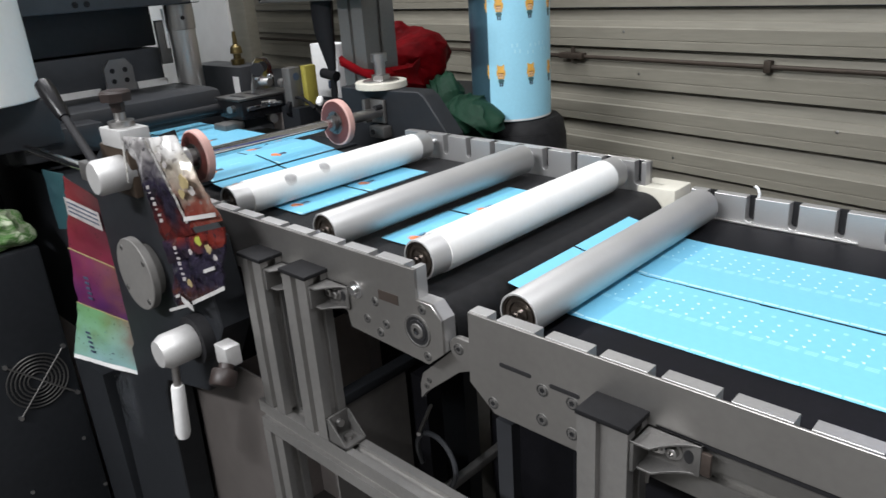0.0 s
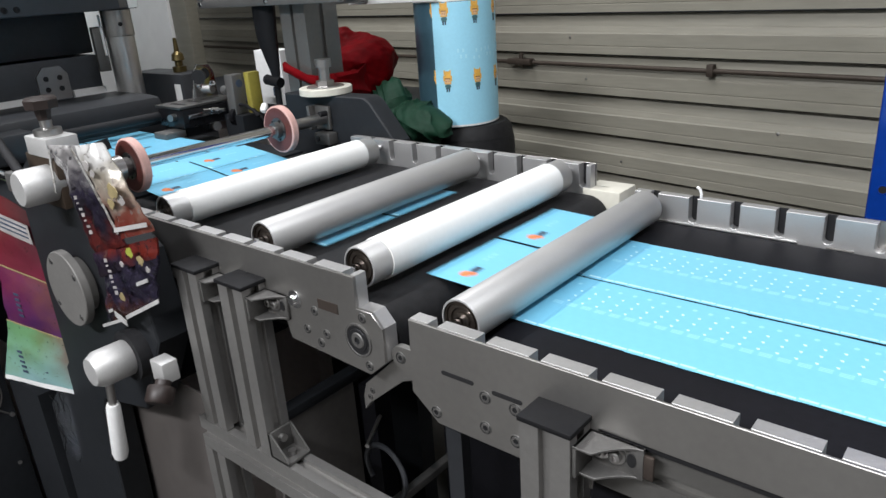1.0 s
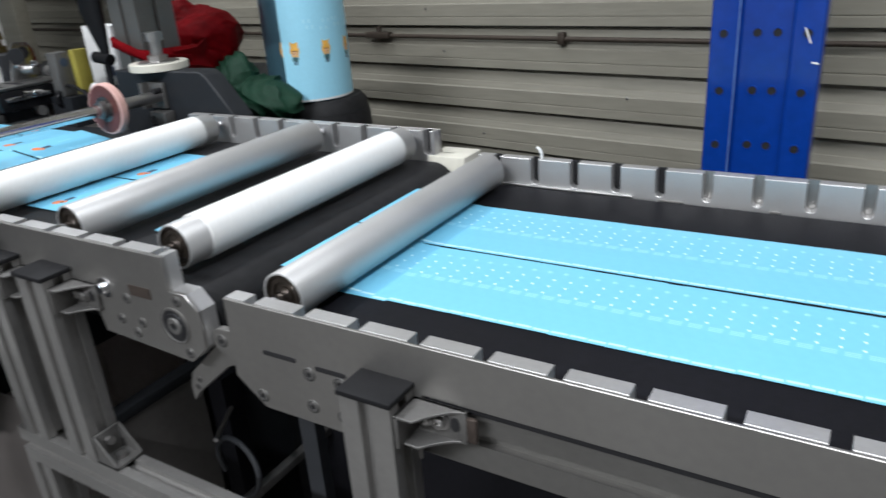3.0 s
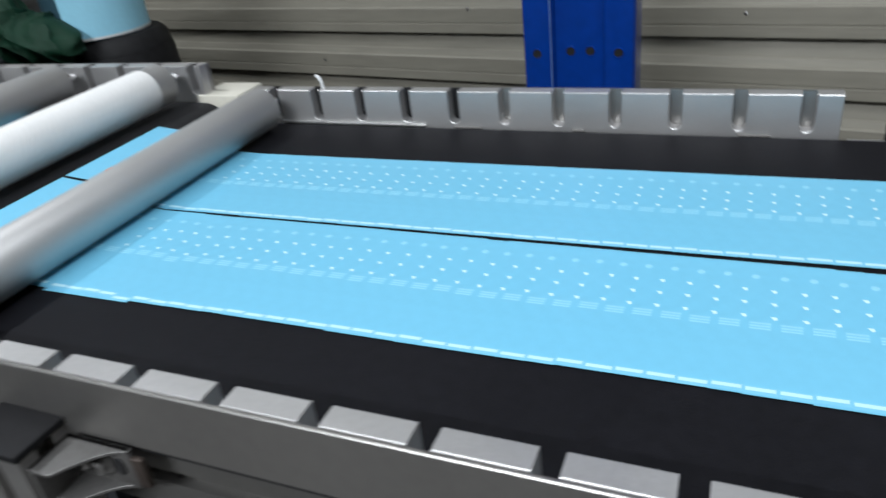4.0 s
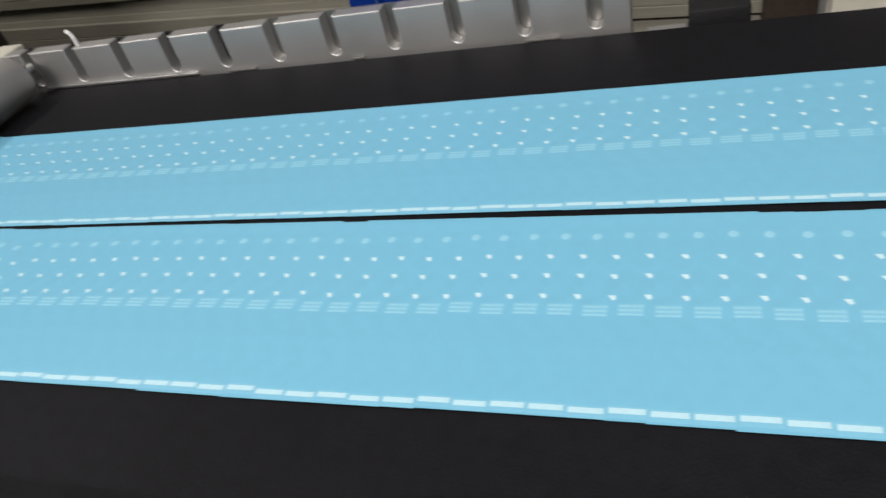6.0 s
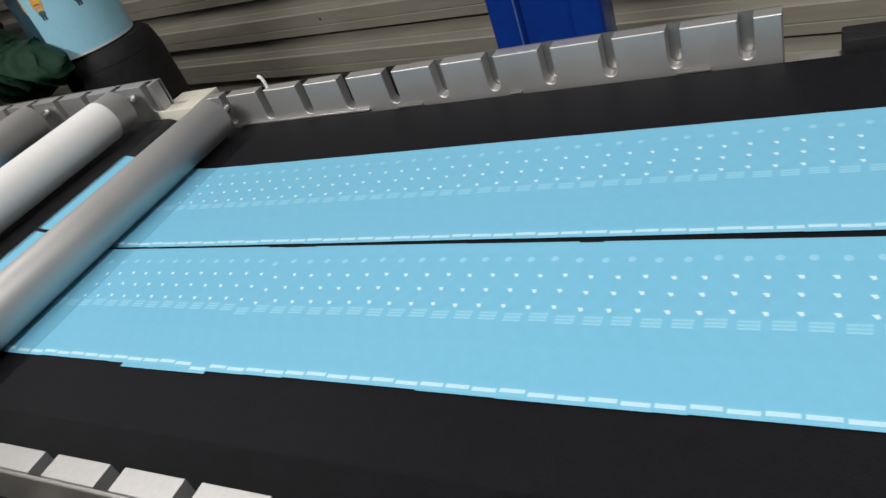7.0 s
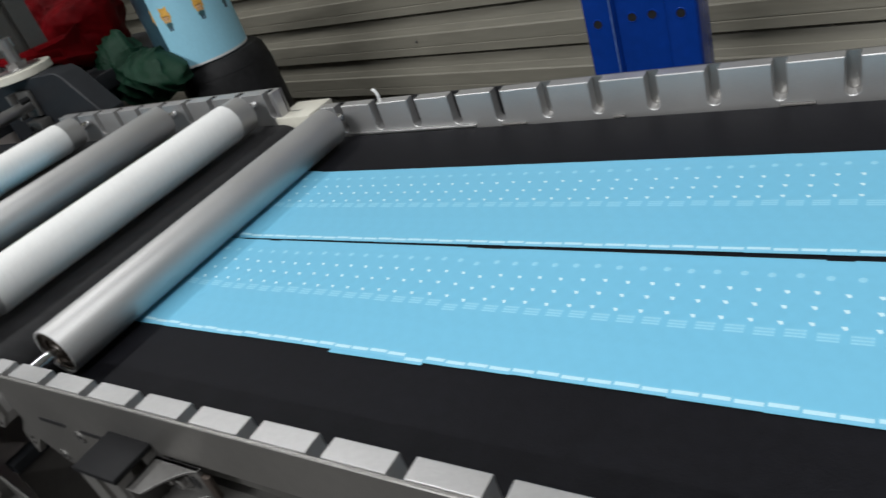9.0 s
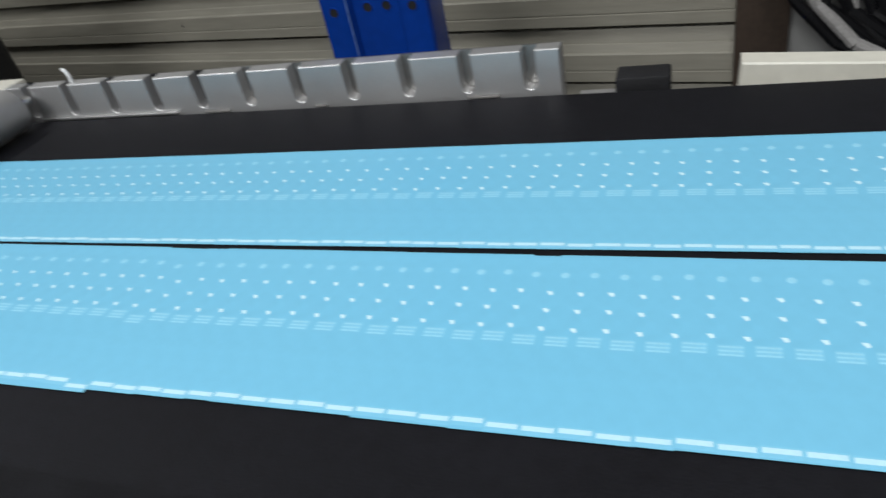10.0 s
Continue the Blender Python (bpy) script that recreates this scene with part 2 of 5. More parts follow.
def toothed_rail(name, parent, first, last, x0, x1, top, inner, outer, low, worn=0.0003):
    """A plate with round-bottomed pockets milled from its inner face; a thin outer skin is left standing."""
    skin = 0.0026 if outer < inner else -0.0026
    slot, deep = 0.0105, 0.031
    r = slot / 2
    path = [(x0, low), (x0, top)]
    for k in range(first, last + 1):
        a = k * PITCH
        path += [(a, top), (a, top - deep + r)]
        path += [(a + r - r * math.cos(q), top - deep + r - r * math.sin(q)) for q in np.linspace(0.4, math.pi - 0.4, 6)]
        path += [(a + slot, top - deep + r), (a + slot, top)]
    path += [(x1, top), (x1, low)]
    bm = B()
    y0, y1 = min(inner, outer + skin), max(inner, outer + skin)
    slab(bm, path, "y", y0, y1, worn)
    bmesh.ops.triangulate(bm, faces=[f for f in bm.faces if len(f.verts) > 8])
    return part(name, bm, ALU, parent)


def screw(parent, x, y, z, r=0.0045):
    """A socket screw whose head faces the operator's side."""
    bm = B()
    lathe(bm, [(0.0, r * 1.35), (0.0007, r * 1.28), (0.0007, r * 1.16)], (x, y, z), (x, y - 1, z), 20)
    lathe(bm, [(0.0007, r * 1.16), (0.0002, r * 1.14), (0.0002, r * 0.98)], (x, y, z), (x, y - 1, z), 20, 1)
    lathe(bm, [(0.0002, r * 0.98), (0.0009, r * 0.93), (0.0009, r * 0.55)], (x, y, z), (x, y - 1, z), 20)
    lathe(bm, [(0.0009, r * 0.55), (0.0003, r * 0.5), (0.0003, 0.0)], (x, y, z), (x, y - 1, z), 6, 1)
    return part("screw", bm, [CAST, RUBBER], parent, "dark socket screw sunk in the plate")


def plate_slot(parent, x0, x1, y, z, h=0.004):
    r = h / 2
    out = [(x1 - r + r * math.cos(a), z + r * math.sin(a)) for a in np.linspace(-math.pi / 2, math.pi / 2, 7)]
    out += [(x0 + r - r * math.cos(a), z - r * math.sin(a)) for a in np.linspace(-math.pi / 2, math.pi / 2, 7)]
    return part("slot", slab(B(), out, "y", y - 0.0006, y + 0.002), BLACKENED, parent, "long milled slot, dark inside")


def profile(name, parent, a, b, w, d, label="", mat=None):
    """A slotted aluminium profile, drawn from a to b along one axis: w and d are its two sides, in axis order."""
    a, b = Vector(a), Vector(b)
    axis = max(range(3), key=lambda i: abs((b - a)[i]))
    g, q = 0.005, 0.006
    out = []
    hw, hd = w / 2, d / 2
    out = [(-hw, -hd), (-g, -hd), (-g, -hd + q), (g, -hd + q), (g, -hd), (hw, -hd), (hw, -g), (hw - q, -g), (hw - q, g), (hw, g), (hw, hd), (g, hd), (g, hd - q), (-g, hd - q), (-g, hd), (-hw, hd),
           (-hw, g), (-hw + q, g), (-hw + q, -g), (-hw, -g)]
    c = [v for i, v in enumerate(a) if i != axis]
    out = [(u + c[0], v + c[1]) for u, v in out]
    return part(name, slab(B(), out, "xyz"[axis], min(a[axis], b[axis]), max(a[axis], b[axis])), mat or PROFILE, parent, label)


def bracket(parent, x, y, z, side=1, s=0.030):
    """A cast angle bracket in the corner of a post and the beam it stands on, with its two screws."""
    bm = B()
    w = 0.030
    box(bm, x, x + side * 0.003, y, y + w, z, z + s, 0.0005)
    box(bm, x, x + side * s, y, y + w, z, z + 0.003, 0.0005)
    for yy in (y, y + w - 0.002):
        slab(bm, [(x, z), (x + side * s, z), (x + side * s, z + 0.004), (x + side * 0.004, z + s), (x, z + s)], "y", yy, yy + 0.002)
    ob = part("angle_bracket", bm, CAST, parent, "grey cast angle bracket")
    part("bracket_screw", rod(B(), (x + 0.003, y + w / 2, z + 0.019), (x + 0.008, y + w / 2, z + 0.019), 0.0045, n=12), STEEL, ob)
    part("bracket_screw", rod(B(), (x + 0.018, y + w / 2, z + 0.003), (x + 0.018, y + w / 2, z + 0.008), 0.0045, n=12), STEEL, ob)
    return ob


def wall_bracket(parent, x, y, z, wide=0.042, deep=0.026, h=0.026):
    """An open cast bracket between a post's side and the rail behind it: two level flanges and a back plate with screws."""
    bm = B()
    box(bm, x, x + 0.003, y - deep, y, z, z + h, 0.0005)
    box(bm, x, x + wide, y - 0.003, y, z, z + h, 0.0005)
    arc = [(x + wide * (0.35 + 0.65 * q), y - 0.003 - (deep - 0.003) * (1 - q) ** 1.8) for q in np.linspace(0, 1, 7)]
    for zz, cut in ((z, 0.8), (z + h - 0.002, 1.0)):
        slab(bm, [(x, y), (x + wide, y)] + [(u, y + (v - y) * cut) for u, v in arc[::-1]] + [(x, y - deep * cut)], "z", zz, zz + 0.002, 0.0003)
    part_slot = [(x + wide * 0.80 + 0.0035 * math.cos(q), z + h * 0.55 + 0.0055 * math.sin(q)) for q in np.linspace(0, 2 * math.pi, 17)[:-1]]
    ob = part("rail_bracket", bm, CAST, parent, "open cast bracket on the side rail")
    part("slot", slab(B(), part_slot, "y", y - 0.0038, y - 0.0028), BLACKENED, ob)
    for q in (0.26, 0.54):
        part("bracket_screw", lathe(B(), [(0.0, 0.0068), (0.0012, 0.0068), (0.0012, 0.0046), (0.0050, 0.0044), (0.0056, 0.0036), (0.0056, 0.0022), (0.003, 0.002), (0.003, 0.0)], (x + wide * q, y - 0.003, z + h * 0.55), (x + wide * q, y - 1, z + h * 0.55), 18), STEEL, ob)
    return ob


# slow conveyor, on which the sheets lie shingled
slow = thing("slow_conveyor", "grey aluminium conveyor with black belt and notched side rails", "conveyor")
XE = 0.537
near = toothed_rail("side_rail", slow, 0, 10, -0.020, XE, TOP, 0.0, -RT, 0.912)
far = toothed_rail("side_rail", slow, 0, 10, -0.020, XE - 0.008, TOP, WIDTH, WIDTH + RT, 0.905, 0.0007)
bm = B()
slab(bm, [(-0.020, TOP - 0.0005), (XE, TOP - 0.0005), (XE, 0.911), (0.16, 0.911), (0.155, 0.856), (0.006, 0.856), (-0.022, 0.879)], "y", -RT, -RT + 0.0025, 0.0005)
part("side_plate", bm, PLATE, slow, "flat grey anodised side plate")
bm = B()
box(bm, 0.226, XE - 0.008, WIDTH + RT - 0.0025, WIDTH + RT, 0.905, TOP - 0.0005)
part("side_plate", bm, PLATE, slow)
bm = B()
rr = 0.028
BELT_Z = 0.9152
out = [(0.005 + rr * math.cos(a), BELT_Z - rr + rr * math.sin(a)) for a in np.linspace(math.pi / 2, math.pi * 1.5, 16)]
slab(bm, out + [(2.4, BELT_Z - 2 * rr), (2.4, BELT_Z)], "y", 0.006, WIDTH - 0.004)
part("belt", bm, BELT, slow, "matt black conveyor belt")
for x, z in ((0.005, 0.867), (0.058, 0.872), (0.059, 0.901), (0.088, 0.871), (0.088, 0.900)):
    screw(slow, x, -RT, z)
plate_slot(slow, 0.014, 0.048, -RT, 0.910)
plate_slot(slow, 0.066, 0.095, -RT, 0.9085)
bm = B()
box(bm, 0.16, XE, -RT + 0.004, -0.001, 0.9045, 0.9105)
part("seam", bm, RUBBER, slow, "dark slot beneath the side plate")
# near beam: shade below the side plate is partly put into its darker metal
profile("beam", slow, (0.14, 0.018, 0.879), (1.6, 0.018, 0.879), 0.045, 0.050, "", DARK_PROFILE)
profile("beam", slow, (0.14, WIDTH - 0.012, 0.886), (XE, WIDTH - 0.012, 0.886), 0.045, 0.036)
for x in (0.132, 1.45):
    profile("leg", slow, (x, -0.029, 0.0), (x, -0.029, 0.916), 0.042, 0.030)
    bm = B()
    box(bm, x - 0.0225, x + 0.0225, -0.0455, -0.0125, 0.916, 0.9205, 0.001)
    part("leg_cap", bm, CAP, slow, "black plastic end cap")
    profile("leg", slow, (x, WIDTH + 0.029, 0.0), (x, WIDTH + 0.029, 0.900), 0.042, 0.030)
    profile("crossbeam", slow, (x, -0.014, 0.35), (x, WIDTH + 0.014, 0.35), 0.040, 0.040)
wall_bracket(slow, 0.1535, -RT - 0.0005, 0.884)
part("slot_nut", box(B(), 0.1956, 0.203, -RT - 0.004, -RT - 0.0005, 0.887, 0.906, 0.001), RUST_STEEL, slow, "brownish clamp end")

part("ledge", box(B(), 0.012, 0.175, WIDTH - 0.0032, WIDTH - 0.0004, 0.9155, 0.9178, 0.0005), SILVER, slow, "bright thin ledge beneath the far rail")
for x0, x1 in ((0.205, 0.232), (0.318, 0.329), (0.455, 0.480)):
    part("ledge_tab", box(B(), x0, x1, WIDTH - 0.0030, WIDTH - 0.0004, 0.9150, 0.9166, 0.0004), GREY_COVER, slow, "dull tab under the rail")

# fast conveyor, higher, between the press and the slow one
fast = thing("fast_conveyor", "grey aluminium conveyor with black belt and end drum", "conveyor")
T1 = TOP + RISE
toothed_rail("side_rail", fast, -10, -2, -0.540, -0.083, T1, 0.0, -RT, 0.930)
toothed_rail("side_rail", fast, -10, -2, -0.540, -0.083, T1, WIDTH, WIDTH + RT, 0.930)
ear = [(-0.540, T1 - 0.0005), (-0.083, T1 - 0.0005), (-0.083, 0.944), (-0.064, 0.944), (-0.052, 0.931), (-0.052, 0.897), (-0.073, 0.879), (-0.186, 0.885), (-0.190, 0.903), (-0.540, 0.903)]
# added black strip that makes the far rail's notches look dark
part("notch_darkener", box(B(), -0.538, -0.085, WIDTH + RT - 0.0024, WIDTH + RT - 0.0008, 0.932, T1 - 0.001), RUBBER, fast, "black strip added to darken the rail notches")
for y0, y1 in ((-RT - 0.0012, -RT + 0.0025), (WIDTH + RT - 0.0005, WIDTH + RT + 0.002)):
    part("side_plate", slab(B(), ear, "y", y0, y1, 0.0004), PLATE, fast, "grey anodised side plate with a chamfered bearing ear")
for y0, y1 in ((-RT + 0.0026, 0.002), (WIDTH + 0.001, WIDTH + RT - 0.0026)):
    part("bearing_plate", slab(B(), [(-0.0835, 0.9435), (-0.0645, 0.9435), (-0.0525, 0.9305), (-0.0525, 0.8975), (-0.0735, 0.8795), (-0.185, 0.8855), (-0.185, 0.9295), (-0.0835, 0.9295)], "y", y0, y1), ALU, fast)
bm = B()
at, to = (-0.084, -RT - 0.0014, 0.912), (-0.084, -1, 0.912)
lathe(bm, [(0.0006, 0.0), (0.0006, 0.0032), (0.0022, 0.0036)], at, to, 32)
lathe(bm, [(0.0022, 0.0036), (0.0022, 0.0072), (0.0012, 0.0080)], at, to, 32, 1)
lathe(bm, [(0.0012, 0.0080), (0.0012, 0.0112), (0.0004, 0.0116), (0.0004, 0.0146)], at, to, 32)
lathe(bm, [(0.0004, 0.0146), (0.0012, 0.0149), (0.0012, 0.0168), (-0.002, 0.0170)], at, to, 32, 1)
part("bearing", bm, [BLACKENED, CAST], fast, "dark steel ball bearing in the side plate")
bm = B()
lathe(bm, [(0, 0.0095), (0.0012, 0.0095), (0.0012, 0.006), (0.004, 0.0055), (0.006, 0.0045), (0.006, 0.0)], (-0.171, -RT - 0.0012, 0.932), (-0.171, -1, 0.932), 24)
part("washer_bolt", bm, CHROME, fast, "bright bolt on a wide washer")
bm = B()
r1 = 0.029
out = [(-0.082 + r1 * math.cos(a), 0.937 - r1 + r1 * math.sin(a)) for a in np.linspace(math.pi / 2, -math.pi / 2, 20)]
slab(bm, out + [(-0.66, 0.937 - 2 * r1), (-0.66, 0.937)], "y", 0.006, WIDTH - 0.006)
b1 = part("belt", bm, BELT_WORN, fast, "matt black conveyor belt turning over its drum")
for f in b1.data.polygons:
    f.use_smooth = len(f.vertices) == 4 and abs(f.normal.z) < 0.99
part("slot", box(B(), -0.136, -0.108, -RT - 0.0019, -RT + 0.001, 0.9315, 0.9415), RUST_STEEL, fast, "shallow rectangular recess, dull grey")
for x, z in ((-0.143, 0.926), (-0.158, 0.903), (-0.129, 0.905), (-0.139, 0.893), (-0.076, 0.936), (-0.073, 0.888)):
    screw(fast, x, -RT - 0.0012, z, 0.0038)
for x in (-0.2395, -0.322):
    profile("leg", fast, (x, -0.030, 0.742), (x, -0.030, 0.940), 0.042, 0.030)
    bm = B()
    box(bm, x - 0.0235, x + 0.0235, -0.0475, -0.0135, 0.940, 0.9445, 0.001)
    part("leg_cap", bm, CAP, fast, "black plastic end cap")
    profile("leg", fast, (x, WIDTH + 0.030, 0.742), (x, WIDTH + 0.030, 0.930), 0.042, 0.030)
    wall_bracket(fast, x + 0.0215, -RT - 0.0015, 0.907, 0.036, 0.026, 0.026)
for y in (-0.030, WIDTH + 0.030):
    profile("beam", fast, (-0.36, y, 0.720), (0.10, y, 0.720), 0.030, 0.042)
    profile("leg", fast, (-0.34, y, 0.0), (-0.34, y, 0.698), 0.042, 0.030)
bracket(fast, -0.2175, -0.045, 0.742, 1, 0.030)
bm = B()
arc = [(-0.040 + 0.0115 * math.cos(q), 0.903 + 0.0115 * math.sin(q)) for q in np.linspace(math.pi / 2, math.pi * 1.5, 10)]
slab(bm, arc + [(-0.0175, 0.8915), (-0.0175, 0.9145)], "y", -0.0085, -0.002, 0.0004)
part("hinge_ear", bm, PLATE, fast, "round-ended aluminium hinge ear between the conveyors")
screw(fast, -0.040, -0.0085, 0.903, 0.0045)
bm = B()
slab(bm, [(-0.058, 0.891), (-0.026, 0.8905), (-0.020, 0.884), (-0.048, 0.872), (-0.096, 0.832), (-0.104, 0.822), (-0.104, 0.838), (-0.099, 0.853)], "y", -0.0015, 0.0055, 0.0006)
part("hinge_link", bm, PLATE, fast, "dull grey hinge link below the ear")
for x, z in ((-0.090, 0.848), (-0.094, 0.840)):
    screw(fast, x, -0.0016, z, 0.0024)
bm = B()
box(bm, -0.094, -0.040, WIDTH - 0.002, WIDTH + 0.045, 0.88, 0.944, 0.002)
part("drive_cover", bm, CREAM, fast, "cream painted drive cover")

# rollers
RR = 0.021
BEARING = material("oiled_bearing_steel", (0.085, 0.070, 0.058), 0.35, 0.8, 0.3, 90)
AX2, AX1 = 0.938, 0.938 + RISE


def hold_roller(x, z, white):
    ob = thing("hold_down_roller", "white wrapped roller with bare metal ends" if white else "bare turned aluminium roller", "roller", "rollers across the conveyors", at=(x, 0.206, z))
    h = 0.183
    bm = B()
    lathe(bm, [(0, RR - 0.002), (0, RR - 0.0004), (0.0006, RR), (2 * h - 0.0006, RR), (2 * h, RR - 0.0004), (2 * h, RR - 0.002)], (0, -h, 0), (0, 1, 0), 48)
    part("tube", bm, ROLLER, ob)
    for s in (-1, 1):
        bm = B()
        lathe(bm, [(0.001, 0.0), (0.001, 0.0075), (-0.001, 0.0080), (-0.001, 0.0115), (0.001, 0.0120), (0.001, 0.0145), (-0.0005, 0.0150), (-0.0005, 0.0168), (0.0012, 0.0172), (0.0012, 0.0192)], (0, s * (h - 0.003), 0), (0, s, 0), 32)
        part("bearing", bm, BEARING, ob, "dark bearing end")
        bm = B()
        rod(bm, (0, s * (h - 0.003), 0), (0, s * 0.2045, 0), 0.0052, n=16)
        part("shaft", bm, CHROME, ob, "bright shaft end")
    if white:
        bm = B()
        lathe(bm, [(0, RR), (0.0, RR + 0.0012), (2 * h - 0.052, RR + 0.0012), (2 * h - 0.052, RR)], (0, -h + 0.026, 0), (0, 1, 0), 48)
        part("wrap", bm, WHITE_WRAP, ob, "white fabric wrap")
    return ob


rollers = [hold_roller(-0.4700, AX1, True), hold_roller(-0.2700 + 0.002, AX1, False), hold_roller(-0.1200 + 0.003, AX1, True), hold_roller(0.0055, AX2, False)]


def patch_on_roller(ob, y, a0, wide, long):
    bm = B()
    n = 10
    r = RR + 0.0015
    centre = bm.verts.new((r * math.sin(a0), y, r * math.cos(a0)))
    ring = [bm.verts.new((r * math.sin(a0 + wide / r * math.cos(k * 0.6283)), y + long * math.sin(k * 0.6283), r * math.cos(a0 + wide / r * math.cos(k * 0.6283)))) for k in range(n)]
    for k in range(n):
        bm.faces.new((centre, ring[k], ring[(k + 1) % n]))
    return part("smudge", bm, SMUDGE, ob, "round grey smudge on the wrap")


patch_on_roller(rollers[0], -0.095, 0.9, 0.008, 0.010)
patch_on_roller(rollers[0], -0.035, 0.75, 0.008, 0.009)

# printed film sheets: two lanes, cut upstream, laid shingled on the slow belt
LANE = (0.0878, 0.2096)
SW, SL, ST = 0.1179, 0.0750, 0.00002


def sheet_mesh():
    """One sheet, its leading edge at x = 0, with printed marks raised by a hair."""
    bm = B()
    box(bm, -SL, 0, 0, SW, -ST, 0)
    z = 0.00004

    def ink(u0, u1, v0, v1, m, z=z):
        f = bm.faces.new([bm.verts.new(p) for p in ((u0, v0, z), (u1, v0, z), (u1, v1, z), (u0, v1, z))])
        f.material_index = m

    def tri(u, v, r, m):
        f = bm.faces.new([bm.verts.new(p) for p in ((u - 1.05 * r, v + 0.85 * r, z), (u + 0.1 * r, v - 1.0 * r, z), (u + 1.15 * r, v - 0.55 * r, z), (u + 0.75 * r, v + 0.9 * r, z))])
        f.material_index = m

    def disc(u, v, r, m, n=8):
        f = bm.faces.new([bm.verts.new((u + r * math.cos(6.2832 * k / n), v + r * math.sin(6.2832 * k / n), z)) for k in range(n)])
        f.material_index = m

    for v in (0.0880, 0.0752, 0.0622):
        tri(-0.0021, v, 0.00165, 1)
    disc(-0.0114, 0.1024, 0.0023, 2, 9)
    ink(-0.0140, -0.0034, 0.0512, 0.0580, 6, 0.00003)
    for v in (0.0514, 0.0538, 0.0562):
        ink(-0.0136, -0.0036, v, v + 0.0011, 2)
    ink(-0.0150, -0.0002, 0.0002, 0.0058, 6, 0.00003)
    ink(-0.0143, -0.0012, 0.0024, 0.0049, 5, 0.00005)
    # the printed figure, a plain patch of its colours
    disc(-0.043, 0.022, 0.0072, 3, 9)
    disc(-0.037, 0.026, 0.0045, 3, 7)
    ink(-0.045, -0.036, 0.030, 0.043, 4)
    for v in (0.060, 0.068, 0.076):
        ink(-0.050, -0.047, v, v + 0.006, 2)
    me = bpy.data.meshes.new("film_sheet")
    bm.to_mesh(me)
    bm.free()
    for m in (SHEET, INK_WHITE, INK_PALE, INK_ORANGE, INK_DARK, INK_EDGE, INK_BAND):
        me.materials.append(m)
    return me


PERIOD, V_WEB, V_FAST, V_SLOW = 0.3722, 0.2020, 0.63, 0.03976
X_CUT, X_DROP, X_LAND = -0.515, -0.020, 0.0138
T_DROP = 0.2 + (X_DROP + 0.045) / V_FAST  # when the sheet of the first beat leaves the fast belt
LEAN_SHEET = -math.degrees(math.atan2(0.00016, SL))


TOP_SLOW = 0.9163
TAIL_UP = 17.0  # the tail of a fresh sheet still leans on the drum


def sheet_at(i, t):
    """x, z and tilt of the leading edge of the i-th pair at t."""
    td = T_DROP + i * PERIOD
    tc = td - (X_DROP - X_CUT) / V_FAST
    tl = td + 0.085
    if t < tc:
        x = X_CUT + (t - tc) * V_WEB
        f = min(max((tc - t) / 0.9, 0), 1)
        return x, 0.9400 + 0.016 * f * f * (3 - 2 * f), math.degrees(math.atan(0.016 * 6 * f * (1 - f) / (0.9 * V_WEB)))
    if t < td:
        return X_CUT + (t - tc) * V_FAST, 0.9395, 0.0
    if t < tl:
        f = (t - td) / (tl - td)
        return X_DROP + (X_LAND - X_DROP) * (1 - (1 - f) ** 1.3), 0.9395 + (TOP_SLOW - 0.9395) * f ** 1.4, TAIL_UP * f ** 1.3
    x = X_LAND + (t - tl) * V_SLOW
    return x, TOP_SLOW, LEAN_SHEET + (TAIL_UP - 9.0 - LEAN_SHEET) * math.exp((tl - t) / 0.04) + 9.0 * min(max((0.048 - x) / 0.0342, 0), 1)


def sheet_rows(i):
    """Frame times at which the pair's way bends, and its ends."""
    td = T_DROP + i * PERIOD
    tc = td - (X_DROP - X_CUT) / V_FAST
    marks = {0, 300}
    for a, b, step in ((tc - 1.0, tc - 0.1, 6), (tc - 0.1, tc + 0.1, 1), (td - 0.07, td + 0.50, 1), (td + 0.5, td + 1.0, 3)):
        marks |= {k for k in range(round(a * FPS), round(b * FPS) + 1, step) if 0 <= k <= 300}
    return [k / FPS for k in sorted(marks)]


SHEETS = []
me = sheet_mesh()
for i in range(-70, 36):
    for lane in (0, 1):
        ob = new("film_sheet", me)
        tagged(ob, "light blue printed film sheet with small white marks", "film sheet", "cut film sheets on the conveyors")
        SHEETS.append((ob, i, lane))


# the press at the head of the line
def speckled(name, colours, scale, rough=0.4, metal=0.0, warp=0.0):
    """Blotches of several inks."""
    m = material(name, colours[0], rough, metal)
    nodes, links = m.node_tree.nodes, m.node_tree.links
    co, no, ra = nodes.new("ShaderNodeTexCoord"), nodes.new("ShaderNodeTexNoise"), nodes.new("ShaderNodeValToRGB")
    no.inputs["Scale"].default_value, no.inputs["Detail"].default_value, no.inputs["Roughness"].default_value = scale, 5, 0.65
    no.inputs["Distortion"].default_value = warp
    el = ra.color_ramp.elements
    el[0].position, el[1].position = 0.36, 0.64
    el[0].color, el[1].color = (*colours[0], 1), (*colours[-1], 1)
    for k, c in enumerate(colours[1:-1]):
        el.new(0.36 + 0.28 * (k + 1) / (len(colours) - 1)).color = (*c, 1)
    links.new(co.outputs["Object"], no.inputs[0]), links.new(no.outputs[0], ra.inputs[0])
    links.new(ra.outputs[0], nodes["Principled BSDF"].inputs["Base Color"])
    return m


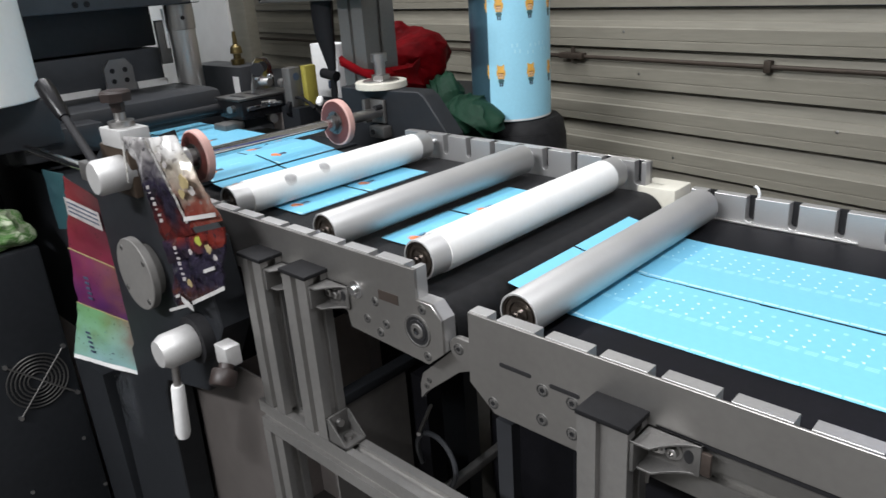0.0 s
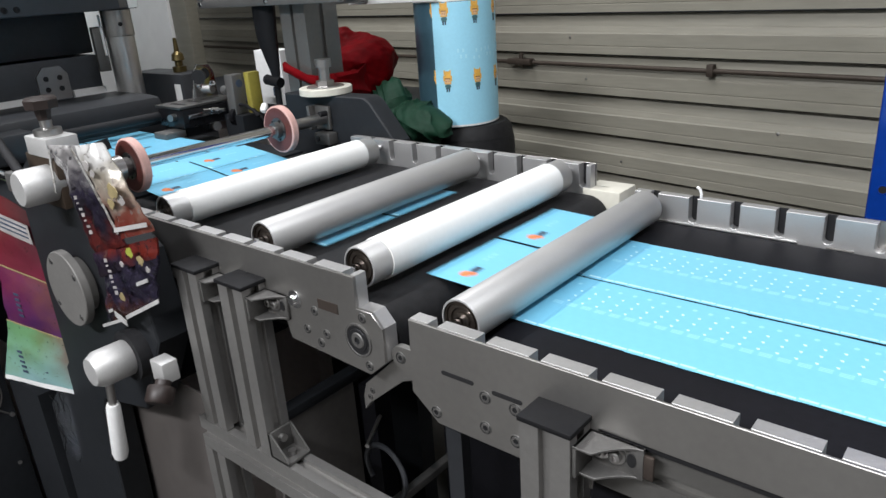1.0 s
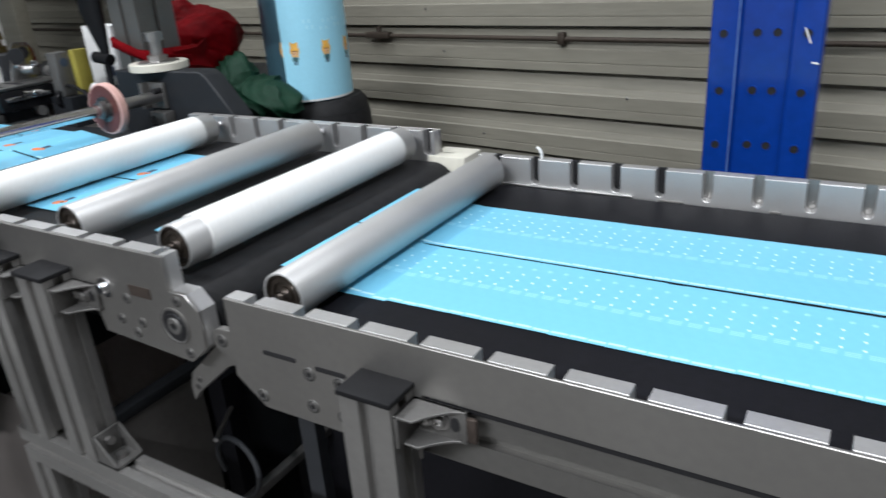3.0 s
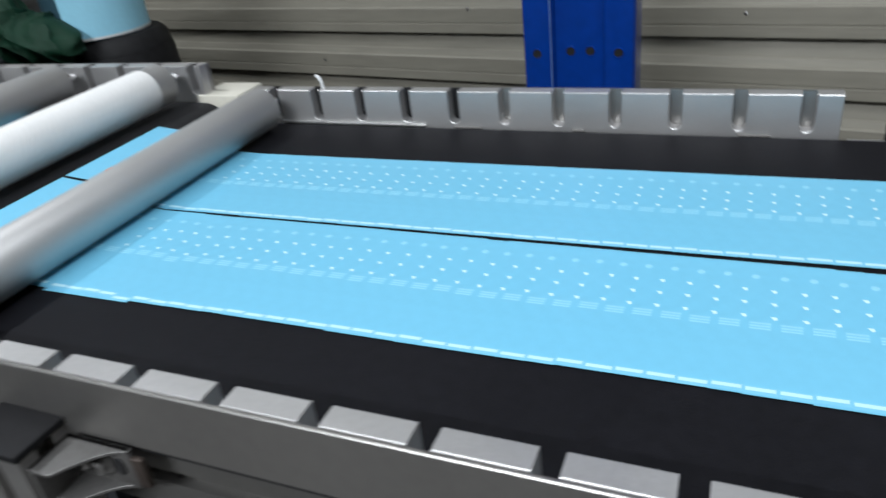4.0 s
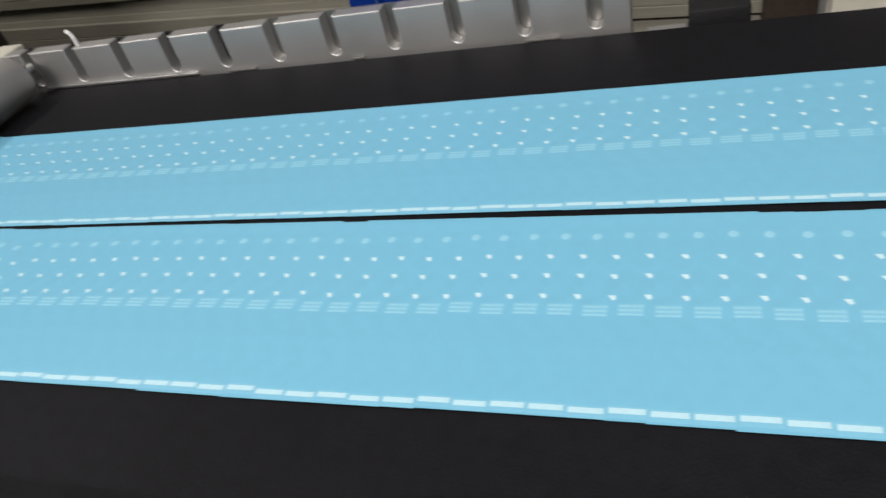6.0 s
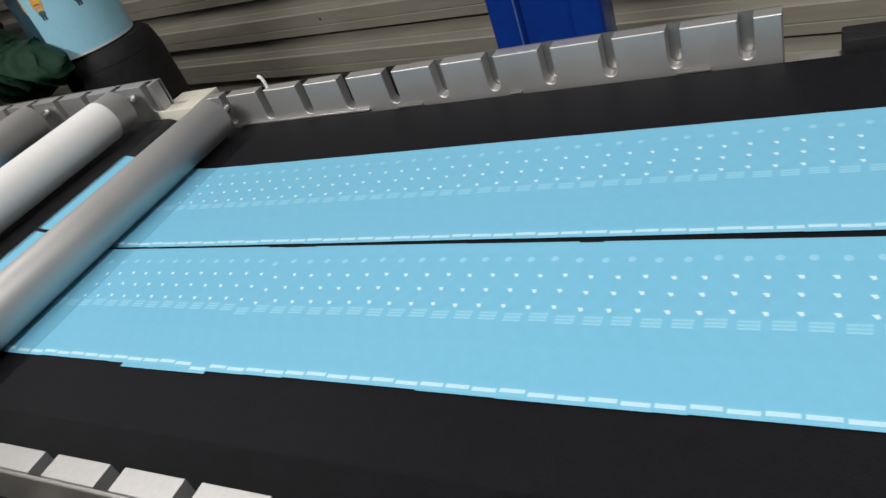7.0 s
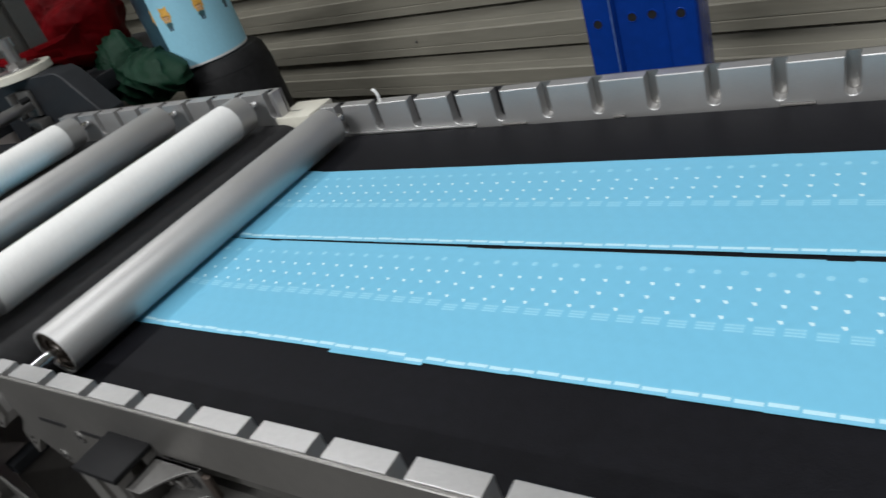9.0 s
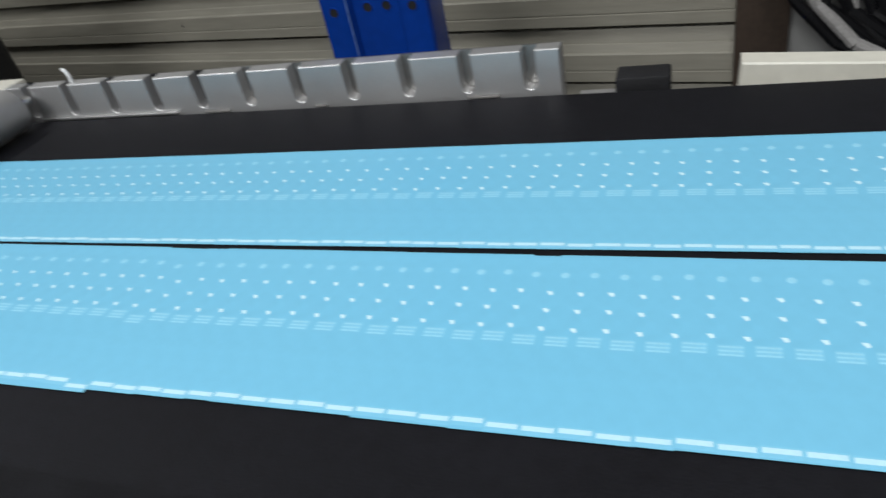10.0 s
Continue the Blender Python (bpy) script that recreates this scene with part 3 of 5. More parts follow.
def graded(name, near, far, x0, x1, low=None, z0=0.0, z1=1.0):
    """A printed gradient across the strip, with a second colour mixed in down its height, broken by fine print."""
    m = material(name, near, 0.38, 0.0, 0.1, 60)
    nodes, links = m.node_tree.nodes, m.node_tree.links
    co, sp, no = nodes.new("ShaderNodeTexCoord"), nodes.new("ShaderNodeSeparateXYZ"), nodes.new("ShaderNodeTexNoise")
    no.inputs["Scale"].default_value, no.inputs["Detail"].default_value = 28, 5
    links.new(co.outputs["Object"], sp.inputs[0]), links.new(co.outputs["Object"], no.inputs[0])
    def blend(socket, lo, hi, first, second):
        mr, add, mix = nodes.new("ShaderNodeMapRange"), nodes.new("ShaderNodeMath"), nodes.new("ShaderNodeMix")
        mr.inputs[1].default_value, mr.inputs[2].default_value, mr.inputs[3].default_value, mr.inputs[4].default_value = lo, hi, -0.55, 0.65
        add.use_clamp = True
        links.new(sp.outputs[socket], mr.inputs[0]), links.new(mr.outputs[0], add.inputs[0]), links.new(no.outputs[0], add.inputs[1])
        mix.data_type = "RGBA"
        for name_in, c in (("A", first), ("B", second)):
            if isinstance(c, tuple):
                mix.inputs[name_in].default_value = (*c, 1)
            else:
                links.new(c, mix.inputs[name_in])
        links.new(add.outputs[0], mix.inputs["Factor"])
        return mix.outputs["Result"]
    out = blend("X", x0, x1, near, far)
    if low:
        out = blend("Z", z0, z1, low, out)
    fine, ramp, dark = nodes.new("ShaderNodeTexNoise"), nodes.new("ShaderNodeMapRange"), nodes.new("ShaderNodeMix")
    fine.inputs["Scale"].default_value, fine.inputs["Detail"].default_value = 170, 3
    ramp.inputs[1].default_value, ramp.inputs[2].default_value, ramp.inputs[4].default_value = 0.63, 0.74, 0.7
    dark.data_type = "RGBA"
    links.new(co.outputs["Object"], fine.inputs[0]), links.new(fine.outputs[0], ramp.inputs[0])
    links.new(ramp.outputs[0], dark.inputs["Factor"]), links.new(out, dark.inputs["A"])
    dark.inputs["B"].default_value = (near[0] * 0.25, near[1] * 0.2, near[2] * 0.25, 1)
    links.new(dark.outputs["Result"], nodes["Principled BSDF"].inputs["Base Color"])
    return m


DULL_GOLD = material("dull_gold_print", (0.30, 0.24, 0.12), 0.45, 0.0, 0.3, 250)
FOIL2 = speckled("silver_printed_foil", [(0.05, 0.045, 0.045), (0.36, 0.355, 0.35), (0.68, 0.67, 0.65), (0.40, 0.39, 0.37), (0.16, 0.14, 0.11), (0.62, 0.61, 0.59), (0.06, 0.05, 0.055)], 38, 0.30, 0.35, 0.8)
PALE_SEAL = material("pale_foil_seal", (0.52, 0.51, 0.50), 0.35, 0.2, 0.25, 120)
LIME_PRINT = material("lime_print", (0.30, 0.34, 0.05), 0.4, 0.0, 0.3, 200)


def foil_print(name, stops, z0, z1, scale, blot, metal=0.3):
    """Printed foil: broad colours that change down the pouch with a ragged border, broken by blots of a second ink."""
    m = material(name, stops[0], 0.24, metal, 0.1, 60)
    nodes, links = m.node_tree.nodes, m.node_tree.links
    b = nodes["Principled BSDF"]
    co, sp, big, small = nodes.new("ShaderNodeTexCoord"), nodes.new("ShaderNodeSeparateXYZ"), nodes.new("ShaderNodeTexNoise"), nodes.new("ShaderNodeTexNoise")
    big.inputs["Scale"].default_value, big.inputs["Detail"].default_value = scale, 4
    small.inputs["Scale"].default_value, small.inputs["Detail"].default_value, small.inputs["Distortion"].default_value = scale * 2.6, 4, 1.2
    for n_ in (big, small):
        links.new(co.outputs["Object"], n_.inputs[0])
    links.new(co.outputs["Object"], sp.inputs[0])
    down, add, ramp = nodes.new("ShaderNodeMapRange"), nodes.new("ShaderNodeMath"), nodes.new("ShaderNodeValToRGB")
    down.inputs[1].default_value, down.inputs[2].default_value, down.inputs[3].default_value, down.inputs[4].default_value = z0, z1, 0.65, -0.35
    down.clamp = False
    links.new(sp.outputs["Z"], down.inputs[0]), links.new(down.outputs[0], add.inputs[0])
    scaled = nodes.new("ShaderNodeMath")
    scaled.operation = "MULTIPLY"
    scaled.inputs[1].default_value = 0.7
    links.new(big.outputs[0], scaled.inputs[0]), links.new(scaled.outputs[0], add.inputs[1])
    el = ramp.color_ramp.elements
    el[0].position, el[1].position = 0.0, 1.0
    el[0].color, el[1].color = (*stops[0], 1), (*stops[-1], 1)
    for k, c in enumerate(stops[1:-1]):
        el.new((k + 1) / (len(stops) - 1)).color = (*c, 1)
    links.new(add.outputs[0], ramp.inputs[0])
    edge, mix = nodes.new("ShaderNodeMapRange"), nodes.new("ShaderNodeMix")
    edge.inputs[1].default_value, edge.inputs[2].default_value, edge.inputs[4].default_value = 0.57, 0.66, 0.85
    mix.data_type = "RGBA"
    mix.inputs["B"].default_value = (*blot, 1)
    links.new(small.outputs[0], edge.inputs[0]), links.new(edge.outputs[0], mix.inputs["Factor"]), links.new(ramp.outputs[0], mix.inputs["A"])
    links.new(mix.outputs["Result"], b.inputs["Base Color"])
    return m


UPPER_FRONT = foil_print("violet_and_silver_foil", [(0.42, 0.41, 0.40), (0.20, 0.19, 0.19), (0.022, 0.018, 0.036), (0.014, 0.010, 0.018), (0.10, 0.014, 0.012), (0.05, 0.008, 0.008)], 0.945, 1.075, 42, (0.010, 0.008, 0.012))
UPPER_SIDE = foil_print("white_and_brown_foil", [(0.62, 0.61, 0.60), (0.50, 0.49, 0.47), (0.30, 0.27, 0.22), (0.26, 0.20, 0.16), (0.15, 0.045, 0.03), (0.13, 0.02, 0.014)], 0.985, 1.078, 40, (0.16, 0.14, 0.13), 0.25)
FOLD_FOIL = foil_print("red_fold_foil", [(0.10, 0.012, 0.010), (0.16, 0.02, 0.014), (0.03, 0.02, 0.04), (0.015, 0.010, 0.016)], 0.925, 0.985, 50, (0.012, 0.008, 0.012))
LOWER_FRONT = foil_print("navy_printed_foil", [(0.030, 0.024, 0.045), (0.012, 0.010, 0.020), (0.020, 0.016, 0.034), (0.06, 0.018, 0.012), (0.010, 0.008, 0.012)], 0.855, 0.965, 55, (0.055, 0.045, 0.085))
TEAL = graded("teal_print", (0.008, 0.036, 0.045), (0.014, 0.06, 0.068), -0.77, -0.74)
MAGENTA = graded("magenta_print", (0.16, 0.020, 0.024), (0.06, 0.016, 0.018), -0.75, -0.69, (0.15, 0.013, 0.035), 0.84, 0.96)
PURPLE = graded("purple_print", (0.13, 0.014, 0.05), (0.20, 0.075, 0.02), -0.735, -0.69, (0.065, 0.014, 0.085), 0.75, 0.88)
GREENP = graded("green_print", (0.12, 0.27, 0.12), (0.16, 0.07, 0.03), -0.735, -0.69, (0.22, 0.38, 0.38), 0.66, 0.78)


def curved_sheet(corners, nu, nv, amp, thick, normal, seed=0, sag=0.0, freq=30.0, mat=0, bm=None):
    """A thin sheet between four corners (top left, top right, bottom right, bottom left), wrinkled along its normal."""
    bm = bm or B()
    tl, tr, br, bl = (Vector(c) for c in corners)
    n = Vector(normal).normalized()
    grids = []
    for side in (0, 1):
        rows = []
        for j in range(nv + 1):
            v = j / nv
            row = []
            for i in range(nu + 1):
                u = i / nu
                p = (tl.lerp(tr, u)).lerp(bl.lerp(br, u), v)
                w = amp * noise.noise(p * freq + Vector((seed, 0, 0))) + amp * 0.5 * noise.noise(p * freq * 2.7 + Vector((0, seed, 0))) + sag * math.sin(math.pi * v) * math.sin(math.pi * u)
                row.append(bm.verts.new(p + n * (w - side * thick)))
            rows.append(row)
        grids.append(rows)
    a, b = grids
    def quad(*vs):
        f = bm.faces.new(vs)
        f.smooth, f.material_index = True, mat
    for j in range(nv):
        for i in range(nu):
            quad(a[j][i], a[j + 1][i], a[j + 1][i + 1], a[j][i + 1])
            quad(b[j][i], b[j][i + 1], b[j + 1][i + 1], b[j + 1][i])
    for j in range(nv):
        quad(a[j][0], b[j][0], b[j + 1][0], a[j + 1][0]), quad(a[j][nu], a[j + 1][nu], b[j + 1][nu], b[j][nu])
    for i in range(nu):
        quad(a[0][i], a[0][i + 1], b[0][i + 1], b[0][i]), quad(a[nv][i], b[nv][i], b[nv][i + 1], a[nv][i + 1])
    return bm


press = thing("label_press", "dark grey die-cutting press with silver knobs and levers", "printing press")
side = [(-0.405, 0.945), (-0.385, 0.840), (-0.460, 0.722), (-0.590, 0.690), (-0.607, 0.660), (-0.640, 0.0), (-0.86, 0.0), (-0.82, 0.60), (-0.69, 0.72), (-0.69, 1.000), (-0.62, 1.045), (-0.545, 1.045), (-0.470, 0.985)]
part("side_frame", slab(B(), side, "y", -0.062, -0.019, 0.002), PAINT, press, "dark painted side frame")
part("cabinet", box(B(), -1.9, -1.0, -0.62, -0.070, 0.0, 0.82, 0.006), PAINT, press, "dark painted control cabinet")
part("cabinet", box(B(), -1.6, -1.12, -0.50, -0.075, 0.823, 0.985, 0.008), PAINT, press)
part("guard", box(B(), -1.30, -1.10, -0.06, 0.40, 0.938, 1.024, 0.022), PAINT2, press, "dark grey rounded guard bar")
part("guard", box(B(), -1.08, -1.02, -0.05, 0.10, 0.955, 1.010, 0.01), PAINT2, press)
for x0, z0, z1, y0, y1 in ((-1.31, 1.026, 1.106, -0.05, 0.372), (-1.32, 1.110, 1.1975, -0.05, 0.372), (-1.205, 1.198, 1.50, -0.07, 0.438)):
    part("head_plate", box(B(), -1.75, x0, y0, y1, z0, z1, 0.004), HEAD_PAINT, press, "blue-grey painted press head plate")
part("strip", box(B(), -1.3095, -1.3005, 0.120, 0.215, 1.0100, 1.0345), CARD, press, "pale strip under the head")
part("strip", box(B(), -1.3095, -1.3005, 0.300, 0.371, 1.0100, 1.0365), CARD, press, "pale strip under the head")
LED = material("red_indicator", (0.6, 0.02, 0.03), 0.4)
LED.node_tree.nodes["Principled BSDF"].inputs["Emission Color"].default_value = (1.0, 0.06, 0.09, 1)
LED.node_tree.nodes["Principled BSDF"].inputs["Emission Strength"].default_value = 1.2
part("indicator", box(B(), -0.416, -0.401, -0.0182, -0.0160, 0.8635, 0.8665, 0.0005), LED, press, "small glowing red indicator")
bm = B()
slab(bm, [(0.205, 1.030), (0.268, 1.030), (0.268, 1.080), (0.255, 1.097), (0.220, 1.097), (0.205, 1.080)], "x", -1.245, -1.237)
part("hole_plate", bm, STEEL, press, "grey plate with four holes")
for y in (0.222, 0.250):
    for z in (1.052, 1.074):
        part("hole", rod(B(), (-1.2372, y, z), (-1.2362, y, z), 0.0055, n=12), RUBBER, press)
bm = B()
rod(bm, (-1.25, 0.405, 0.95), (-1.25, 0.405, 1.150), 0.0295)
part("column", bm, SILVER, press, "brushed steel guide column")
part("column_sleeve", lathe(B(), [(0, 0.026), (0, 0.0305), (0.001, 0.0315), (0.0545, 0.0315), (0.0555, 0.0305), (0.0555, 0.026)], (-1.25, 0.405, 1.142), (-1.25, 0.405, 2), 40), STEEL, press, "steel column sleeve")
part("column_screw", rod(B(), (-1.219, 0.395, 1.168), (-1.2165, 0.395, 1.168), 0.0045, n=12), RUBBER, press)
part("head_guard", box(B(), -1.262, -1.250, 0.345, 0.371, 1.072, 1.166, 0.002), CAST, press, "grey upright guard plate under the head")
part("strip", box(B(), -1.249, -1.247, 0.362, 0.367, 1.105, 1.190), CARD, press, "thin white gauge strip")
for y in (0.166, 0.189):
    part("head_bolt", lathe(B(), [(0, 0.0065), (0.002, 0.006), (0.002, 0.003), (0.0, 0.003), (0.0, 0.0)], (-1.2049, y, 1.212), (0, y, 1.212), 12), RUBBER, press)
part("head_label", box(B(), -1.2049, -1.2043, 0.395, 0.412, 1.2015, 1.25), CAST, press, "grey instruction label")
part("head_cap", box(B(), -1.2049, -1.2025, 0.414, 0.436, 1.1995, 1.222, 0.001), CARD, press, "white corner cap")
part("bed", box(B(), -3.3, -0.70, -0.018, 0.44, 0.60, 0.930), PAINT, press)
part("skirt", box(B(), -0.700, -0.365, -0.012, -0.008, 0.0, 0.735, 0.001), SKIRT, press, "grey-brown painted sheet skirt")
part("filler", box(B(), -0.999, -0.865, -0.066, -0.020, 0.0, 0.60), PAINT, press)
part("base", box(B(), -0.95, -0.70, 0.40, 0.46, 0.0, 0.60), GREY_PAINT, press)
part("base", box(B(), -3.3, -0.95, -0.018, 0.44, 0.0, 0.598), GREY_PAINT, press, "grey-brown painted machine base")
bm = B()
slab(bm, [(-0.73, 0.90), (-0.73, 1.036), (-0.522, 1.038), (-0.508, 1.030), (-0.455, 0.968), (-0.455, 0.90)], "y", 0.432, 0.470, 0.002)
part("far_frame", bm, PAINT, press, "dark grey far side frame with a sloping nose")
part("far_leg", box(B(), -0.72, -0.46, 0.434, 0.470, 0.0, 0.898), PAINT, press)
for y0, x, z in ((0.10, -1.02, 0.992), (0.05, -1.06, 0.978)):
    part("cross_shaft", rod(B(), (x, y0, z), (x, 0.46, z), 0.009, n=16), RUBBER, press, "black cross shaft")
part("cross_shaft", rod(B(), (-0.95, -0.06, 0.999), (-0.63, -0.06, 0.999), 0.007, n=16), CHROME, press, "chrome rod beside the frame")
# clamping lever and its boss
bm = B()
lathe(bm, [(0, 0.0), (0, 0.0195), (0.004, 0.0225), (0.046, 0.0225), (0.048, 0.021)], (-0.546, -0.110, 1.017), (-0.546, 0, 1.017), 36)
part("lever_boss", bm, MATT_ALU, press, "silver lever boss")
bm = B()
rod(bm, (-0.556, -0.095, 1.020), (-0.640, -0.095, 1.088), 0.0058, 0.0052, 16)
part("lever", bm, RUBBER, press, "dark clamping lever with a black grip")
bm = B()
d = Vector((-0.052, 0.0, 0.042)).normalized()
lathe(bm, [(0, 0.0), (0, 0.007), (0.01, 0.009), (0.05, 0.0115), (0.064, 0.0105), (0.067, 0.006), (0.067, 0.0)], (-0.634, -0.095, 1.083), Vector((-0.634, -0.095, 1.083)) + d, 24)
part("lever_grip", bm, GRIP, press, "black plastic lever grip")
part("clamp_block", box(B(), -0.582, -0.522, -0.076, -0.038, 1.049, 1.072, 0.0015), MATT_ALU, press, "silver clamp block")
part("clamp_housing", box(B(), -0.606, -0.524, -0.0715, -0.036, 0.985, 1.0485, 0.002), material("olive_brown_cast", (0.055, 0.038, 0.026), 0.5, 0.2, 0.25, 40, 0.1, 200), press, "brown cast housing under the clamp")
part("stop_block", box(B(), -0.700, -0.640, -0.072, -0.045, 0.985, 1.012, 0.002), CAST, press, "small grey stop block")
bm = B()
lathe(bm, [(0, 0.016), (0.007, 0.016), (0.008, 0.007), (0.018, 0.007)], (-0.553, -0.058, 1.0725), (-0.553, -0.058, 2), 24)
part("clamp_nut", bm, STEEL, press)
bm = B()
lathe(bm, [(0, 0.008), (0.012, 0.010), (0.014, 0.019), (0.024, 0.020), (0.027, 0.017), (0.027, 0.0)], (-0.553, -0.058, 1.090), (-0.553, -0.058, 2), 8)
part("clamp_knob", bm, BROWN, press, "brown plastic clamp knob")
# round cover and lower knobs
bm = B()
lathe(bm, [(0, 0.0), (0, 0.0495), (0.0012, 0.0505), (0.010, 0.0505), (0.010, 0.036), (0.024, 0.036)], (-0.552, -0.0860, 0.879), (-0.552, 0, 0.879), 48)
part("round_cover", bm, GREY_COVER, press, "round steel cover disc")
for a in (0.6, 2.2, 3.8, 5.4):
    screw(press, -0.552 + 0.042 * math.cos(a), -0.0860, 0.879 + 0.042 * math.sin(a), 0.0032)
bm = B()
lathe(bm, [(0, 0.0), (0, 0.017), (0.010, 0.0225), (0.045, 0.0225), (0.047, 0.021)], (-0.438, -0.124, 0.814), (-0.438, 0, 0.814), 36)
part("crank_boss", bm, MATT_ALU, press, "silver crank boss")
part("crank_collar", rod(B(), (-0.438, -0.078, 0.814), (-0.438, -0.060, 0.814), 0.032), RUBBER, press)
part("crank_stem", rod(B(), (-0.442, -0.105, 0.796), (-0.450, -0.105, 0.752), 0.005, n=16), STEEL, press)
bm = B()
lathe(bm, [(0, 0.0), (0, 0.007), (0.004, 0.0085), (0.080, 0.0100), (0.088, 0.008), (0.089, 0.0)], (-0.449, -0.105, 0.758), (-0.472, -0.105, 0.650), 16)
part("crank_grip", bm, CARD, press, "crank grip bound in white tape")
for w in (0.2, 1.6, 3.0, 4.4):
    part("tape_hole", rod(B(), (-0.4715 + 0.0085 * math.cos(w), -0.105 + 0.0085 * math.sin(w), 0.675), (-0.4725 + 0.0090 * math.cos(w), -0.105 + 0.0090 * math.sin(w), 0.669), 0.0020, n=6), RUBBER, press)
part("knob_block", box(B(), -0.374, -0.348, -0.082, -0.062, 0.806, 0.832, 0.0015), MATT_ALU, press, "small silver block")
bm = B()
lathe(bm, [(0, 0.009), (0.007, 0.009), (0.007, 0.0140), (0.009, 0.0155), (0.024, 0.0155), (0.027, 0.0135), (0.027, 0.0)], (-0.354, -0.080, 0.810), (-0.343, -0.100, 0.786), 28)
part("adjusting_knob", bm, BROWN, press, "brown knurled adjusting knob")
# fan guard on the cabinet's end face
fan = [0.052, 0.045, 0.038, 0.031, 0.024, 0.017]
for r in fan:
    bm = B()
    n, m = 40, 6
    ring = [[bm.verts.new((-0.997 + 0.0013 * math.cos(6.2832 * k / m), -0.136 + (r + 0.0013 * math.sin(6.2832 * k / m)) * math.cos(6.2832 * i / n), 0.574 + (r + 0.0013 * math.sin(6.2832 * k / m)) * math.sin(6.2832 * i / n))) for k in range(m)] for i in range(n)]
    for i in range(n):
        for k in range(m):
            bm.faces.new((ring[i][k], ring[(i + 1) % n][k], ring[(i + 1) % n][(k + 1) % m], ring[i][(k + 1) % m])).smooth = True
    part("fan_ring", bm, DARK_STEEL, press, "dark wire ring of the fan guard")
for a, b in (((-0.180, 0.515), (-0.080, 0.622)), ((-0.180, 0.622), (-0.078, 0.520))):
    part("fan_stay", rod(B(), (-0.996, *a), (-0.996, *b), 0.0016, n=8), CAST, press)
    for p in (a, b):
        part("fan_screw", rod(B(), (-1.0, *p), (-0.994, *p), 0.004, n=10), STEEL, press)
for y, z in ((-0.076, 0.30), (-0.09, 0.42), (-0.20, 0.36)):
    part("panel_screw", rod(B(), (-1.0, y, z), (-0.997, y, z), 0.0035, n=10), STEEL, press)

# pull wheels on their shaft
wheels = []
for y in (0.066, 0.328):
    w = thing("pull_wheel", "pink rubber pull wheel with a dark red hub", "wheel", "pull wheels on the shaft", at=(-0.615, y, 0.9985))
    bm = B()
    lathe(bm, [(-0.0065, 0.030), (-0.0065, 0.0375), (-0.005, 0.039), (0.005, 0.039), (0.0065, 0.0375), (0.0065, 0.030)], (0, 0, 0), (0, 1, 0), 48)
    part("tyre", bm, PINK, w)
    bm = B()
    lathe(bm, [(-0.0062, 0.019), (-0.0070, 0.0210), (-0.0070, 0.0355), (-0.0064, 0.0362), (0.0064, 0.0362), (0.0070, 0.0355), (0.0070, 0.0210), (0.0062, 0.019)], (0, 0, 0), (0, 1, 0), 40)
    part("hub", bm, REDRUB, w, "dark red hub ring")
    bm = B()
    lathe(bm, [(-0.016, 0.009), (-0.016, 0.013), (-0.007, 0.0135), (-0.007, 0.0195), (0.007, 0.0195), (0.007, 0.0135), (0.016, 0.013), (0.016, 0.009)], (0, 0, 0), (0, 1, 0), 32)
    part("core", bm, DARK_STEEL, w, "dark steel core")
    for a in range(5):
        part("core_screw", rod(B(), (0.0165 * math.cos(a * 1.2566), -0.008, 0.0165 * math.sin(a * 1.2566)), (0.0165 * math.cos(a * 1.2566), 0.008, 0.0165 * math.sin(a * 1.2566)), 0.0022, n=8), RUBBER, w)
    wheels.append(w)
shaft = thing("wheel_shaft", "bright chrome shaft across the film carrying two wheels", "shaft")
part("bar", rod(B(), (-0.615, -0.020, 0.9985), (-0.615, 0.415, 0.9985), 0.0088, n=24), CHROME, shaft)
part("collar", rod(B(), (-0.615, 0.022, 0.9985), (-0.615, 0.048, 0.9985), 0.018, n=24), STEEL, shaft, "steel clamping collar")
part("stub", rod(B(), (-0.615, 0.352, 0.9985), (-0.615, 0.4235, 0.9985), 0.0095, n=20), STEEL, shaft)
bm = B()
box(bm, -0.640, -0.604, 0.424, 0.4315, 0.978, 1.020, 0.002)
box(bm, -0.648, -0.640, 0.412, 0.4315, 0.978, 1.020, 0.001)
box(bm, -0.632, -0.594, 0.410, 0.4315, 0.954, 0.975, 0.002)
part("bearing_block", bm, CAST, shaft, "grey open bearing block")
for x, z in ((-0.622, 0.9645), (-0.610, 1.008)):
    part("block_screw", rod(B(), (x, 0.4085, z), (x, 0.424, z), 0.005, n=10), RUBBER, shaft)
bm = B()
lathe(bm, [(0, 0.005), (0.012, 0.005), (0.012, 0.012), (0.026, 0.013), (0.026, 0.0)], (-0.618, 0.034, 1.014), (-0.628, 0.030, 1.045), 8)
part("thumb_screw", bm, RUBBER, shaft, "black thumb screw")

